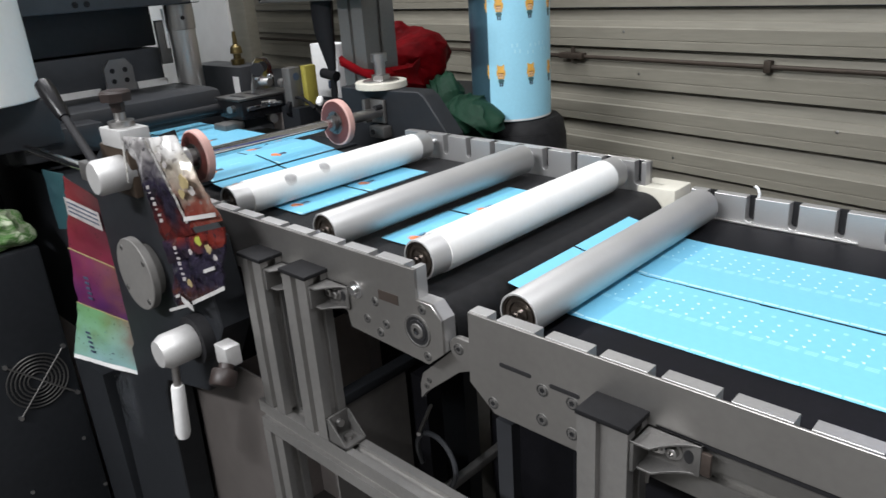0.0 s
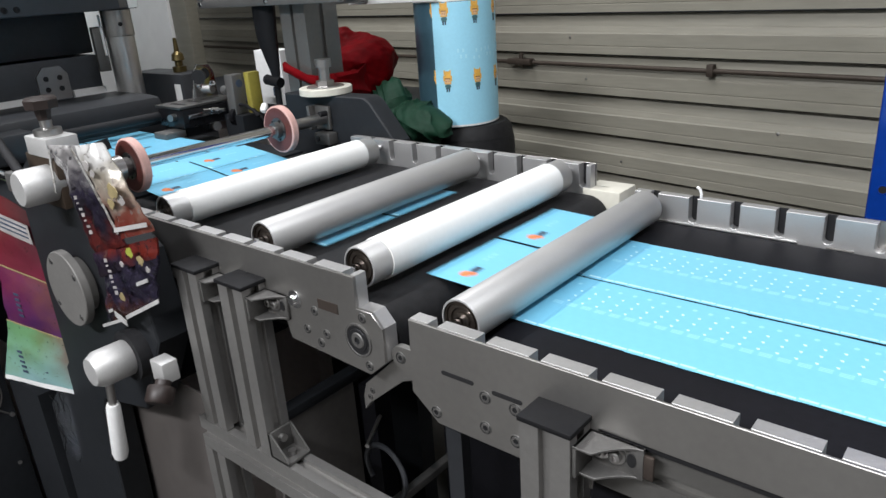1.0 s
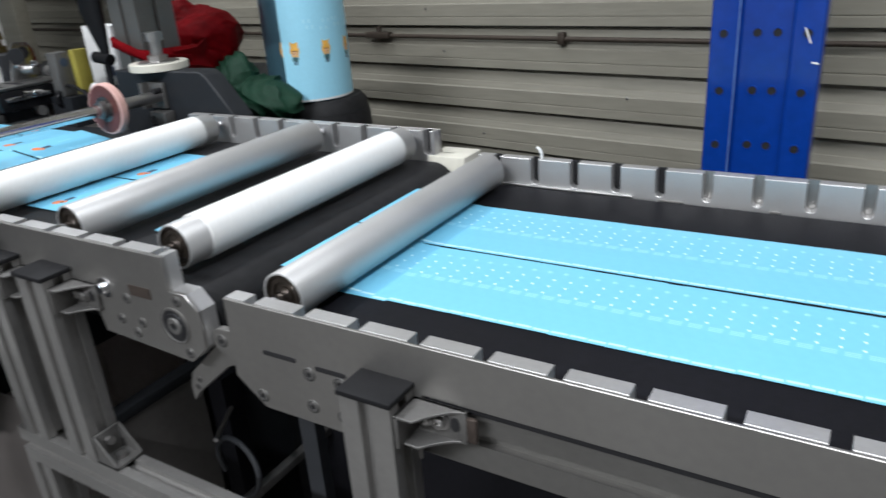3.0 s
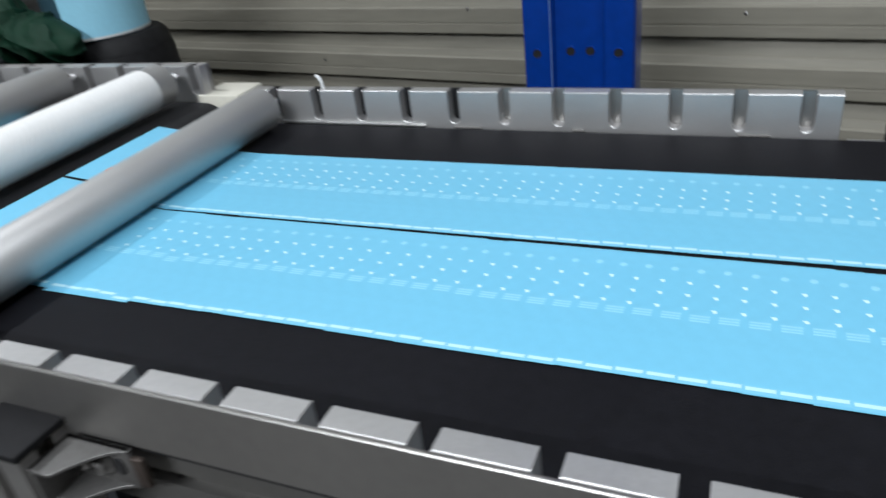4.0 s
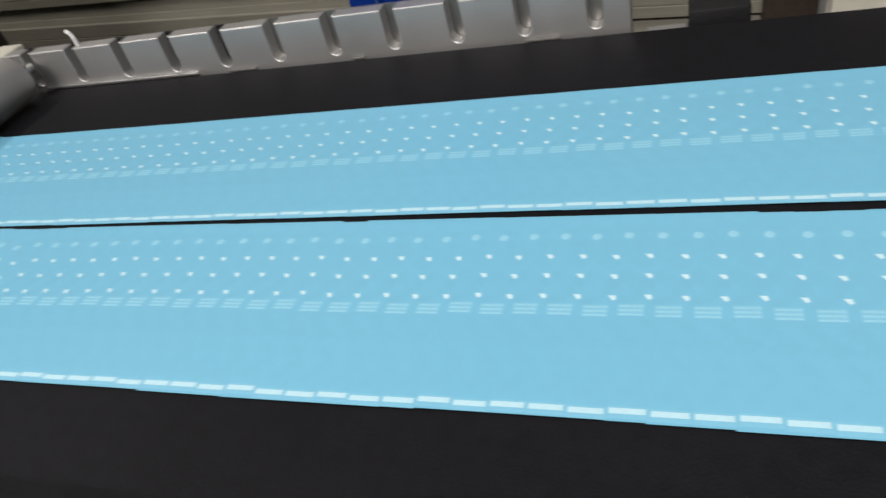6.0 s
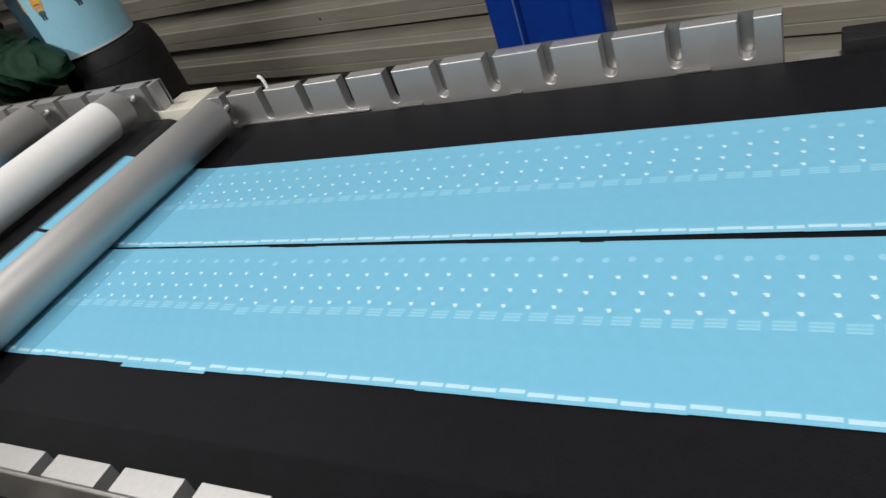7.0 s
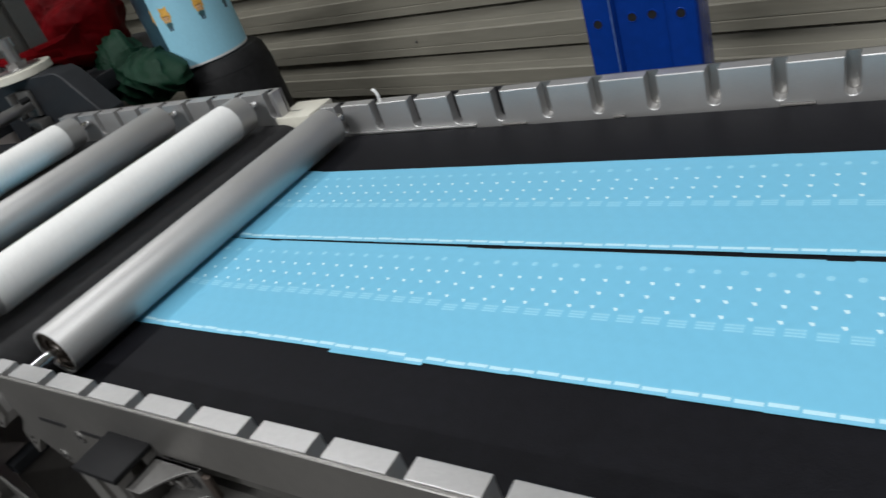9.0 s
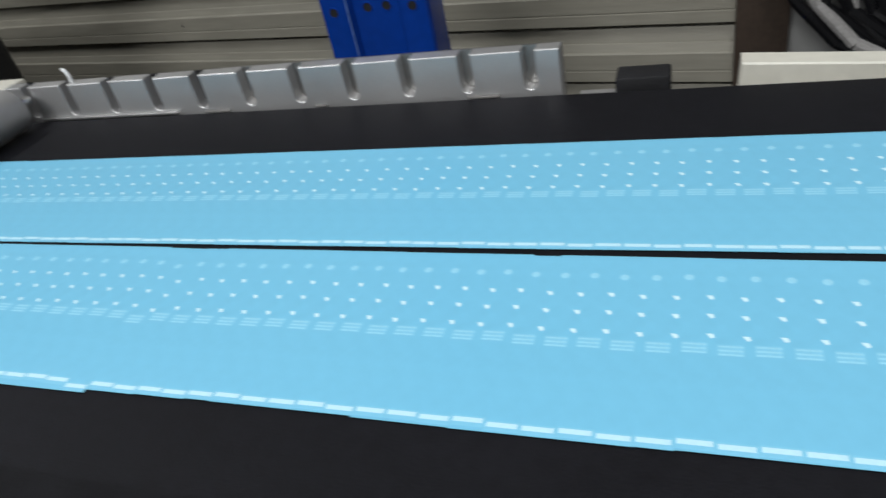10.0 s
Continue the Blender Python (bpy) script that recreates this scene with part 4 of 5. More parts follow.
# things on and behind the far frame
tape = thing("tape_roll", "cream masking tape roll lying flat under a steel nut", "tape roll")
bm = B()
lathe(bm, [(0, 0.034), (0, 0.046), (0.001, 0.047), (0.011, 0.047), (0.012, 0.046), (0.012, 0.034), (0, 0.034)], (-0.634, 0.451, 1.0375), (-0.634, 0.451, 2), 40)
part("tape", bm, CREAM, tape)
stud = thing("steel_stud", "steel stud with washer and nuts on the frame", "stud")
bm = B()
lathe(bm, [(0, 0.033), (0.014, 0.033), (0.015, 0.031), (0.015, 0.012)], (-0.634, 0.451, 1.0365), (-0.634, 0.451, 2), 36)
part("washer", bm, STEEL, stud)
part("nut", rod(B(), (-0.634, 0.451, 1.0518), (-0.634, 0.451, 1.060), 0.017, n=6), STEEL, stud)
part("bolt", rod(B(), (-0.634, 0.451, 1.060), (-0.634, 0.451, 1.083), 0.010, n=20), STEEL, stud)
part("head", rod(B(), (-0.634, 0.451, 1.0832), (-0.634, 0.451, 1.097), 0.0145, n=20), STEEL, stud)

post2 = thing("profile_post", "tall grey slotted aluminium post", "post")
profile("upright", post2, (-0.728, 0.512, 0.0), (-0.728, 0.512, 1.7), 0.070, 0.078, "", DARK_PROFILE)
panel = thing("control_panel", "grey framed control panel with two glazed windows on a post", "control panel")
part("case", box(B(), -0.985, -0.557, 0.452, 0.4725, 1.190, 1.245, 0.002), HEAD_PAINT, panel)
for x0, x1 in ((-0.985, -0.971), (-0.772, -0.758), (-0.571, -0.557)):
    part("stile", box(B(), x0, x1, 0.446, 0.4518, 1.204, 1.231, 0.001), CAST, panel, "grey frame stile")
for z0, z1 in ((1.190, 1.2035), (1.2315, 1.245)):
    part("rail", box(B(), -0.985, -0.557, 0.446, 0.4518, z0, z1, 0.001), CAST, panel, "grey frame rail")
for x0, x1, m in ((-0.9705, -0.7725, GREY_COVER), (-0.7575, -0.5715, CAST)):
    part("window", box(B(), x0, x1, 0.4495, 0.4515, 1.204, 1.231), m, panel, "glazed grey window")
for x in (-0.978, -0.765, -0.564):
    for z in (1.1975, 1.238):
        part("frame_screw", lathe(B(), [(0, 0.0048), (0.0015, 0.0042), (0.0022, 0.0)], (x, 0.446, z), (x, -1, z), 12), CHROME, panel)
board = thing("white_board", "plain white board held by an arm behind a post", "board")
part("sheet", box(B(), -0.773, -0.541, 0.657, 0.663, 1.177, 1.207, 0.001), CARD, board)
part("arm", box(B(), -0.745, -0.715, 0.552, 0.6565, 1.182, 1.200, 0.001), DARK_PROFILE, board, "grey holding arm")
table = thing("rear_bench", "dark bench behind the conveyor", "bench")
part("top", box(B(), -1.55, -0.64, 0.545, 0.84, 0.955, 0.985, 0.003), PAINT, table)
for x in (-1.52, -0.67):
    for y in (0.565, 0.82):
        part("leg", box(B(), x - 0.02, x + 0.02, y - 0.02, y + 0.02, 0, 0.955), PAINT, table)
part("panel", box(B(), -1.50, -0.69, 0.575, 0.585, 0.1, 0.955), GREY_PAINT, table)


def crumpled(name, label, category, centre, lobes, m, seed, facets, spread, folds, lean, pitch, floor_z, n=6):
    """A heap of film or cloth: rounded lobes, broken into soft facets and run over by sharp folds along one lean."""
    rnd = random.Random(seed)
    planes = []
    for _ in range(facets):
        d = Vector((rnd.gauss(0, 1), rnd.gauss(0, 1), rnd.gauss(0, 1))).normalized()
        planes.append((d, 1 - spread * rnd.random()))
    bm = B()
    bmesh.ops.create_icosphere(bm, subdivisions=n, radius=1)
    lean = Vector(lean).normalized()
    for v in bm.verts:
        p = v.co.normalized()
        far = 0.0
        for c, size in lobes:
            c, sz = Vector(c), Vector(size)
            a = sum((p[k] / sz[k]) ** 2 for k in range(3))
            b = sum(p[k] * c[k] / sz[k] ** 2 for k in range(3))
            e = sum((c[k] / sz[k]) ** 2 for k in range(3)) - 1
            disc2 = b * b - a * e
            if disc2 > 0:
                far = max(far, (b + math.sqrt(disc2)) / a)
        q = p + 0.12 * noise.noise_vector(p * 2.3 + Vector((seed, 0, 0)))
        cutoff = min((h / q.dot(d) for d, h in planes if q.dot(d) > 0.35), default=1.0)
        at = p * far * min(cutoff, 1.06)
        u = at.dot(lean) / pitch + 1.7 * noise.noise(at * 15 + Vector((0, seed, 0))) + 0.35 * noise.noise(at * 34 + Vector((seed, 0, 3)))
        ridge = 1 - abs(math.sin(math.pi * u)) ** 0.6
        strength = 0.35 + 0.65 * max(0.0, noise.noise(at * 11 + Vector((5, seed, 0))) + 0.5)
        at -= p * folds * strength * (1 - ridge) * 0.5
        at += p * folds * strength * ridge * 0.5
        at += p * 0.0014 * noise.noise(at * 130)
        at.z = max(at.z, floor_z - centre[2])
        v.co = at
    for f in bm.faces:
        f.smooth = True
    ob = part(name, bm, m)
    ob.location = centre
    return tagged(ob, label, category)


crumpled("red_plastic_bag", "crumpled dark red plastic bag gathered on a bench", "plastic bag", (-0.832, 0.690, 1.044),
         [((0, 0, 0.0), (0.126, 0.088, 0.084)), ((0.05, -0.03, -0.03), (0.075, 0.07, 0.045)), ((-0.04, 0.0, -0.03), (0.09, 0.07, 0.05))], RED, 4, 20, 0.15, 0.0035, (0.8, 0.2, 0.55), 0.045, 0.9855)
crumpled("green_cloth", "crumpled dark green cloth in loose sharp folds", "cloth", (-0.625, 0.640, 0.960),
         [((0.030, -0.004, -0.008), (0.082, 0.050, 0.044)), ((-0.035, 0.0, 0.015), (0.046, 0.045, 0.058)), ((-0.01, 0, -0.02), (0.08, 0.05, 0.04))], GREEN, 11, 16, 0.16, 0.016, (0.62, 0.15, 0.75), 0.026, 0.905)
neck = [(-0.757, 0.462, 1.079, 0.009), (-0.738, 0.461, 1.073, 0.007), (-0.716, 0.462, 1.066, 0.008), (-0.694, 0.463, 1.059, 0.007), (-0.674, 0.472, 1.053, 0.010), (-0.662, 0.505, 1.048, 0.014), (-0.668, 0.555, 1.040, 0.020), (-0.700, 0.605, 1.030, 0.034)]
bm = B()
loops = []
for k, (x, y, z, r) in enumerate(neck):
    loops.append([bm.verts.new((x + 0.25 * r * math.sin(3 * w + k), y + 0.55 * r * math.sin(w), z + r * math.cos(w) * (1 + 0.25 * math.sin(5 * w + 1.7 * k)))) for w in np.linspace(0, 2 * math.pi, 17)[:-1]])
for p, q in zip(loops, loops[1:]):
    for k in range(16):
        bm.faces.new((p[k], p[(k + 1) % 16], q[(k + 1) % 16], q[k])).smooth = True
bm.faces.new(loops[0]), bm.faces.new(loops[-1])
ob = part("red_strap", bm, RED)
tagged(ob, "twisted end of red plastic film tied to a post", "plastic film")

cable = thing("cable_bundle", "thick black sleeved cable bundle hanging beside a post", "cable")
pts = [(-0.812, 0.475, 1.55, 0.030), (-0.809, 0.475, 1.25, 0.030), (-0.814, 0.475, 1.17, 0.029), (-0.815, 0.475, 1.13, 0.026), (-0.809, 0.475, 1.095, 0.019), (-0.804, 0.475, 1.065, 0.012), (-0.804, 0.475, 1.050, 0.009), (-0.806, 0.475, 0.985, 0.008)]
bm = B()
n = 18
loops = [[bm.verts.new((x + r * math.cos(6.2832 * k / n) * (1 + 0.06 * math.sin(5 * k)), y + 0.6 * r * math.sin(6.2832 * k / n), z)) for k in range(n)] for x, y, z, r in pts]
for p, q in zip(loops, loops[1:]):
    for k in range(n):
        bm.faces.new((p[k], p[(k + 1) % n], q[(k + 1) % n], q[k])).smooth = True
part("sleeve", bm, CABLE, cable)
part("clamp", rod(B(), (-0.830, 0.472, 1.052), (-0.788, 0.472, 1.047), 0.010, n=14), CABLE, cable)
part("foot_tie", box(B(), -0.822, -0.792, 0.4715, 0.53, 0.955, 0.985, 0.003), CABLE, cable)

white = thing("white_card_box", "white card box with a small printed mark", "box")
part("carton", box(B(), -0.968, -0.880, 0.549, 0.59, 0.9855, 1.098, 0.001), CARD, white)
part("mark", box(B(), -0.918, -0.893, 0.5482, 0.5488, 1.004, 1.022), INK_DARK, white)
yel = thing("yellow_switch_box", "yellow and grey switch box", "switch box")
part("body", box(B(), -0.888, -0.872, 0.458, 0.486, 0.9855, 1.066, 0.002), YELLOW, yel)
part("grey_side", box(B(), -0.915, -0.8885, 0.430, 0.4575, 0.9855, 1.064, 0.002), CAST, yel, "grey face with a dark mark")
part("mark", rod(B(), (-0.8884, 0.446, 1.046), (-0.8878, 0.446, 1.046), 0.008, n=12), INK_DARK, yel)
part("foot", box(B(), -0.93, -0.868, 0.428, 0.52, 0.930, 0.985), PAINT, yel)
sens = thing("web_sensor", "black optical sensor under a clear plastic bracket", "sensor")
part("arm", box(B(), -1.02, -0.93, 0.33, 0.47, 1.010, 1.015, 0.001), DARK_STEEL, sens)
part("body", box(B(), -1.02, -0.93, 0.335, 0.44, 0.972, 1.009, 0.003), GRIP, sens, "black sensor body")
part("lens_tube", rod(B(), (-0.960, 0.336, 0.994), (-0.955, 0.322, 0.994), 0.007, n=16), STEEL, sens)
part("stem", box(B(), -1.0, -0.95, 0.35, 0.42, 0.951, 0.971), PAINT, sens)
part("knob", rod(B(), (-0.985, 0.420, 1.062), (-0.965, 0.405, 1.062), 0.014, n=16), RUBBER, sens)
for y in (0.35, 0.385):
    part("slot", box(B(), -0.995, -0.945, y, y + 0.008, 1.0148, 1.0156), RUBBER, sens)
part("bright_rail", box(B(), -0.9295, -0.925, 0.345, 0.43, 0.990, 0.998, 0.001), CHROME, sens, "bright chrome rail")
for y, z in ((0.45, 1.03), (0.41, 0.965), (0.46, 0.975)):
    part("fitting", rod(B(), (-0.950, y, z), (-0.925, y - 0.006, z), 0.009, n=16), STEEL, sens)
for k in range(3):
    bm = B()
    for q in range(10):
        f0, f1 = q / 10, (q + 1) / 10
        rod(bm, (-0.93 + 0.10 * f0, 0.44 + 0.02 * k, 0.985 + 0.02 * math.sin(3.1 * f0 + k)), (-0.93 + 0.10 * f1, 0.44 + 0.02 * k, 0.985 + 0.02 * math.sin(3.1 * f1 + k)), 0.0032, n=8)
    part("wire", bm, CABLE, sens, "thin black wire")
CLEAR = material("clear_plastic", (0.97, 0.98, 0.98), 0.09, vary=0.02)
CLEAR.node_tree.nodes["Principled BSDF"].inputs["Transmission Weight"].default_value = 1.0
CLEAR.node_tree.nodes["Principled BSDF"].inputs["IOR"].default_value = 1.2
bm = B()
slab(bm, [(0.388, 1.0155), (0.448, 1.0155), (0.446, 1.068), (0.436, 1.084), (0.410, 1.086), (0.400, 1.074)], "x", -0.975, -0.971, 0.0006)
ob = part("bracket_plate", bm, CHROME, sens, "polished steel bracket plate")
part("bracket_hole", rod(B(), (-0.9712, 0.424, 1.066), (-0.9700, 0.424, 1.066), 0.011, n=16), RUBBER, sens)
for y in (0.408, 0.438):
    part("ball_screw", lathe(B(), [(0, 0.006), (0.003, 0.006), (0.006, 0.004), (0.007, 0.0)], (-0.971, y, 1.044), (0, y, 1.044), 12), CHROME, sens)
part("micrometer", lathe(B(), [(0, 0.0), (0, 0.0055), (0.018, 0.0055), (0.018, 0.0075), (0.034, 0.0075), (0.036, 0.0045), (0.048, 0.0045), (0.048, 0.0)], (-0.928, 0.378, 1.000), (-0.928, 0.50, 0.985), 16), CHROME, sens, "bright micrometer screw")
part("clamp_ring", lathe(B(), [(0, 0.008), (0, 0.020), (0.012, 0.020), (0.012, 0.008)], (-0.905, 0.440, 0.980), (0, 0.440, 0.980), 20), GRIP, sens)
part("white_plug", lathe(B(), [(0, 0.0), (0, 0.007), (0.014, 0.008), (0.020, 0.004), (0.020, 0.0)], (-0.848, 0.470, 1.000), (-0.835, 0.455, 0.990), 12), CARD, sens, "white cable plug")
part("foot_plate", box(B(), -0.99, -0.945, 0.300, 0.345, 0.955, 0.968, 0.002), CAST, sens)
rear = thing("electrical_box", "dark grey electrical box with a white label", "electrical box")
part("body", box(B(), -1.36, -1.14, 0.47, 0.54, 0.60, 1.052, 0.003), PAINT2, rear)
part("label", box(B(), -1.175, -1.150, 0.4690, 0.4696, 0.99, 1.03), CARD, rear, "white label")
valve = thing("brass_valve", "small brass valve on an electrical box", "valve")
bm = B()
lathe(bm, [(0, 0.016), (0.012, 0.016), (0.014, 0.009), (0.024, 0.009), (0.026, 0.015), (0.040, 0.013), (0.046, 0.006), (0.075, 0.004), (0.076, 0.0)], (-1.20, 0.505, 1.0525), (-1.20, 0.505, 2), 16)
part("body", bm, material("brass", (0.15, 0.115, 0.05), 0.35, 0.9, 0.2, 60), valve)
pill = part("pillar", box(B(), -2.2, -1.576, 0.72, 0.738, 0.0, 3.1), PLASTER)
tagged(pill, "white painted wall pillar", "pillar", kind="structure")
guide = part("trim", box(B(), -1.5755, -1.497, 0.728, 0.765, 0.0, 3.1, 0.003), SHUTTER)
tagged(guide, "beige steel guide rail at the shutter's end", "trim", kind="structure")
spool = thing("white_spool", "white film spool standing on the press", "spool")
bm = B()
lathe(bm, [(0, 0.03), (0, 0.128), (0.002, 0.13), (0.6, 0.13), (0.6, 0.03)], (-1.08, -0.112, 1.068), (-1.08, -0.112, 2), 56)
part("winding", bm, material("white_film", (0.88, 0.88, 0.85), 0.45, 0.0, 0.03, 20), spool)
part("stand", box(B(), -1.22, -1.005, -0.24, 0.020, 0.986, 1.0675, 0.006), PAINT2, spool, "dark painted stand")

lever = thing("steel_bar", "flat grey steel bar leaning up from the cabinet", "bar")
bm = B()
slab(bm, [(-0.171, 0.8205), (-0.158, 0.8205), (-0.024, 1.146), (-0.025, 1.154), (-0.031, 1.157), (-0.037, 1.151)], "x", -1.018, -1.014, 0.0006)
part("bar", bm, STEEL, lever)
part("hole", rod(B(), (-1.0139, -0.032, 1.147), (-1.0134, -0.032, 1.147), 0.0025, n=10), RUBBER, lever)
crumpled("plastic_pouch", "green and white plastic pouch lying on the cabinet", "plastic pouch", (-1.04, -0.125, 0.853), [((0, 0, 0), (0.050, 0.055, 0.042)), ((0, 0.01, -0.01), (0.052, 0.058, 0.026))],
         speckled("green_white_print", [(0.55, 0.6, 0.45), (0.06, 0.20, 0.03), (0.5, 0.55, 0.4), (0.10, 0.30, 0.05), (0.6, 0.62, 0.5)], 16, 0.3, 0.0, 0.6), 5, 14, 0.24, 0.006, (0.3, 0.8, 0.4), 0.03, 0.8235, 5)

# pouches hung on the frame
foil = thing("foil_pouch_strip", "dark printed foil pouches hanging over the frame", "foil pouch")
NF = (0.15, -1, 0.15)
part("pouch", curved_sheet(((-0.500, -0.0800, 1.069), (-0.424, -0.0800, 1.075), (-0.374, -0.0775, 0.970), (-0.453, -0.0790, 0.942)), 26, 36, 0.006, 0.003, NF, 1, 0.006, 40), UPPER_FRONT, foil)
part("pouch", curved_sheet(((-0.430, -0.0825, 1.075), (-0.395, -0.0680, 1.079), (-0.324, -0.0680, 0.992), (-0.374, -0.0800, 0.978)), 16, 32, 0.004, 0.002, (0.4, -1, 0.2), 4, 0.003, 45), UPPER_SIDE, foil, "silver and brown side of a pouch")
part("pouch", curved_sheet(((-0.453, -0.0820, 0.946), (-0.322, -0.0700, 0.986), (-0.328, -0.0710, 0.962), (-0.445, -0.0820, 0.918)), 22, 8, 0.005, 0.002, NF, 6, 0.003, 50), FOLD_FOIL, foil, "red and violet fold between two pouches")
part("pouch", curved_sheet(((-0.447, -0.0790, 0.925), (-0.326, -0.0710, 0.965), (-0.336, -0.0720, 0.915), (-0.463, -0.0790, 0.847)), 28, 24, 0.006, 0.003, NF, 9, 0.006, 48), LOWER_FRONT, foil)
part("cut_edge", curved_sheet(((-0.502, -0.0815, 1.069), (-0.497, -0.0815, 1.069), (-0.512, -0.0815, 1.010), (-0.517, -0.0815, 1.012)), 2, 10, 0.0015, 0.001, NF, 3), FOIL2, foil, "bright cut edge of the foil")
part("crease", curved_sheet(((-0.434, -0.0850, 1.072), (-0.431, -0.0850, 1.073), (-0.374, -0.0830, 0.985), (-0.378, -0.0830, 0.983)), 2, 20, 0.0015, 0.001, NF, 5), FOIL2, foil, "bright crease in the foil")
for c in (((-0.380, -0.0840, 0.9905), (-0.326, -0.0740, 1.003), 0.0050), ((-0.474, -0.0835, 0.8500), (-0.420, -0.0835, 0.872), 0.0042), ((-0.430, -0.0840, 0.8800), (-0.404, -0.0840, 0.8740), 0.0075), ((-0.404, -0.0835, 0.8800), (-0.334, -0.0750, 0.9150), 0.0050), ((-0.365, -0.0800, 0.929), (-0.343, -0.0770, 0.938), 0.0045), ((-0.445, -0.0840, 0.877), (-0.434, -0.0840, 0.882), 0.0040)):
    a, b, h = Vector(c[0]), Vector(c[1]), Vector((0, 0, c[2]))
    part("seal", curved_sheet((a, b, b - h, a - h), 8, 2, 0.0014, 0.001, NF, h.z * 900), PALE_SEAL, foil, "pale torn seal edge")
# runs of short pale bars where the lettering is too small to read
for x0, z0, dx, dz, n in ((-0.441, 1.017, 0.0029, -0.0062, 7), (-0.404, 0.950, 0.0013, -0.0062, 7)):
    for k in range(n):
        x, z = x0 + dx * k, z0 + dz * k
        wide, high = (0.0060, 0.0042, 0.0068)[k % 3], (0.0014, 0.0022, 0.0011)[(k + n) % 3]
        part("print_bar", curved_sheet(((x - 0.003, -0.0905, z + high), (x - 0.003 + wide, -0.0900, z + high + 0.0012), (x - 0.003 + wide, -0.0900, z - high + 0.0012), (x - 0.003, -0.0905, z - high)), 2, 1, 0.0006, 0.0006, (0, -1, 0), k), PALE_PRINT, foil, "pale print mark")
for x, y, z, r, m in ((-0.365, -0.0830, 1.033, 0.012, DULL_GOLD), (-0.374, -0.0830, 1.018, 0.008, DULL_GOLD), (-0.356, -0.0800, 1.024, 0.008, PALE_PRINT), (-0.408, -0.0850, 1.056, 0.008, PALE_PRINT), (-0.400, -0.0840, 1.048, 0.006, PALE_PRINT), (-0.354, -0.0850, 0.968, 0.008, LIME_PRINT), (-0.338, -0.0830, 0.961, 0.008, DULL_GOLD), (-0.330, -0.0810, 0.952, 0.005, PALE_PRINT), (-0.374, -0.0870, 0.951, 0.005, PALE_PRINT), (-0.390, -0.0880, 0.909, 0.007, DULL_GOLD), (-0.382, -0.0870, 0.918, 0.005, FOLD_FOIL)):
    bm = B()
    ring = [bm.verts.new((x + r * (0.55 + 0.45 * abs(math.sin(1.5 * w + x * 90))) * math.cos(w), y, z + 0.8 * r * (0.55 + 0.45 * abs(math.sin(2.5 * w + z * 70))) * math.sin(w))) for w in np.linspace(0, 2 * math.pi, 15)[:-1]]
    back = [bm.verts.new(v.co + Vector((0, 0.0008, 0))) for v in ring]
    bm.faces.new(ring), bm.faces.new(back[::-1])
    for k in range(14):
        bm.faces.new((ring[k], ring[(k + 1) % 14], back[(k + 1) % 14], back[k]))
    part("print_patch", bm, m, foil, "leaf-shaped printed patch")

wrap = thing("clear_film_scrap", "crumpled clear film scrap hanging on the dark frame", "plastic film")
ob = part("film", curved_sheet(((-0.790, -0.0660, 0.630), (-0.735, -0.0660, 0.652), (-0.748, -0.0680, 0.515), (-0.795, -0.0680, 0.530)), 18, 30, 0.007, 0.0005, (0, -1, 0), 8, 0.008, 38), CLEAR, wrap)
ob.visible_shadow = False

strip = thing("printed_pouch_strip", "colourful printed pouch strip hanging from the frame", "printed strip")
NP = (0.50, -0.866, 0.0)
part("panel", curved_sheet(((-0.769, -0.099, 0.997), (-0.741, -0.082, 0.990), (-0.752, -0.090, 0.905), (-0.768, -0.099, 0.905)), 8, 12, 0.003, 0.001, NP, 1), TEAL, strip, "teal printed panel")
part("panel", curved_sheet(((-0.741, -0.082, 0.987), (-0.688, -0.054, 0.945), (-0.690, -0.055, 0.842), (-0.762, -0.094, 0.874)), 12, 14, 0.003, 0.001, NP, 2, 0.004), MAGENTA, strip, "red and magenta printed panel")
part("panel", curved_sheet(((-0.762, -0.094, 0.874), (-0.690, -0.055, 0.842), (-0.689, -0.054, 0.751), (-0.772, -0.100, 0.783)), 12, 14, 0.003, 0.001, NP, 3, 0.005), PURPLE, strip, "purple printed panel")
part("panel", curved_sheet(((-0.772, -0.100, 0.783), (-0.689, -0.054, 0.751), (-0.702, -0.061, 0.666), (-0.800, -0.117, 0.690)), 12, 14, 0.003, 0.001, NP, 5, 0.005), GREENP, strip, "green printed panel")
part("hem", curved_sheet(((-0.800, -0.117, 0.690), (-0.702, -0.061, 0.666), (-0.704, -0.062, 0.658), (-0.802, -0.118, 0.682)), 12, 2, 0.003, 0.001, NP, 5), CARD, strip, "white hem")
part("sticker", curved_sheet(((-0.7365, -0.0905, 0.958), (-0.6915, -0.0645, 0.934), (-0.6905, -0.0645, 0.906), (-0.7365, -0.0905, 0.932)), 6, 4, 0.0008, 0.0006, NP, 2), PALE_PRINT, strip, "white printed sticker")
for k in range(3):
    a, b = Vector((-0.7325, -0.0895, 0.952 - 0.007 * k)), Vector((-0.6935, -0.0668, 0.931 - 0.007 * k))
    part("print_bar", curved_sheet((a, b, b - Vector((0, 0, 0.002)), a - Vector((0, 0, 0.002))), 2, 1, 0, 0.0012, NP), INK_DARK, strip)
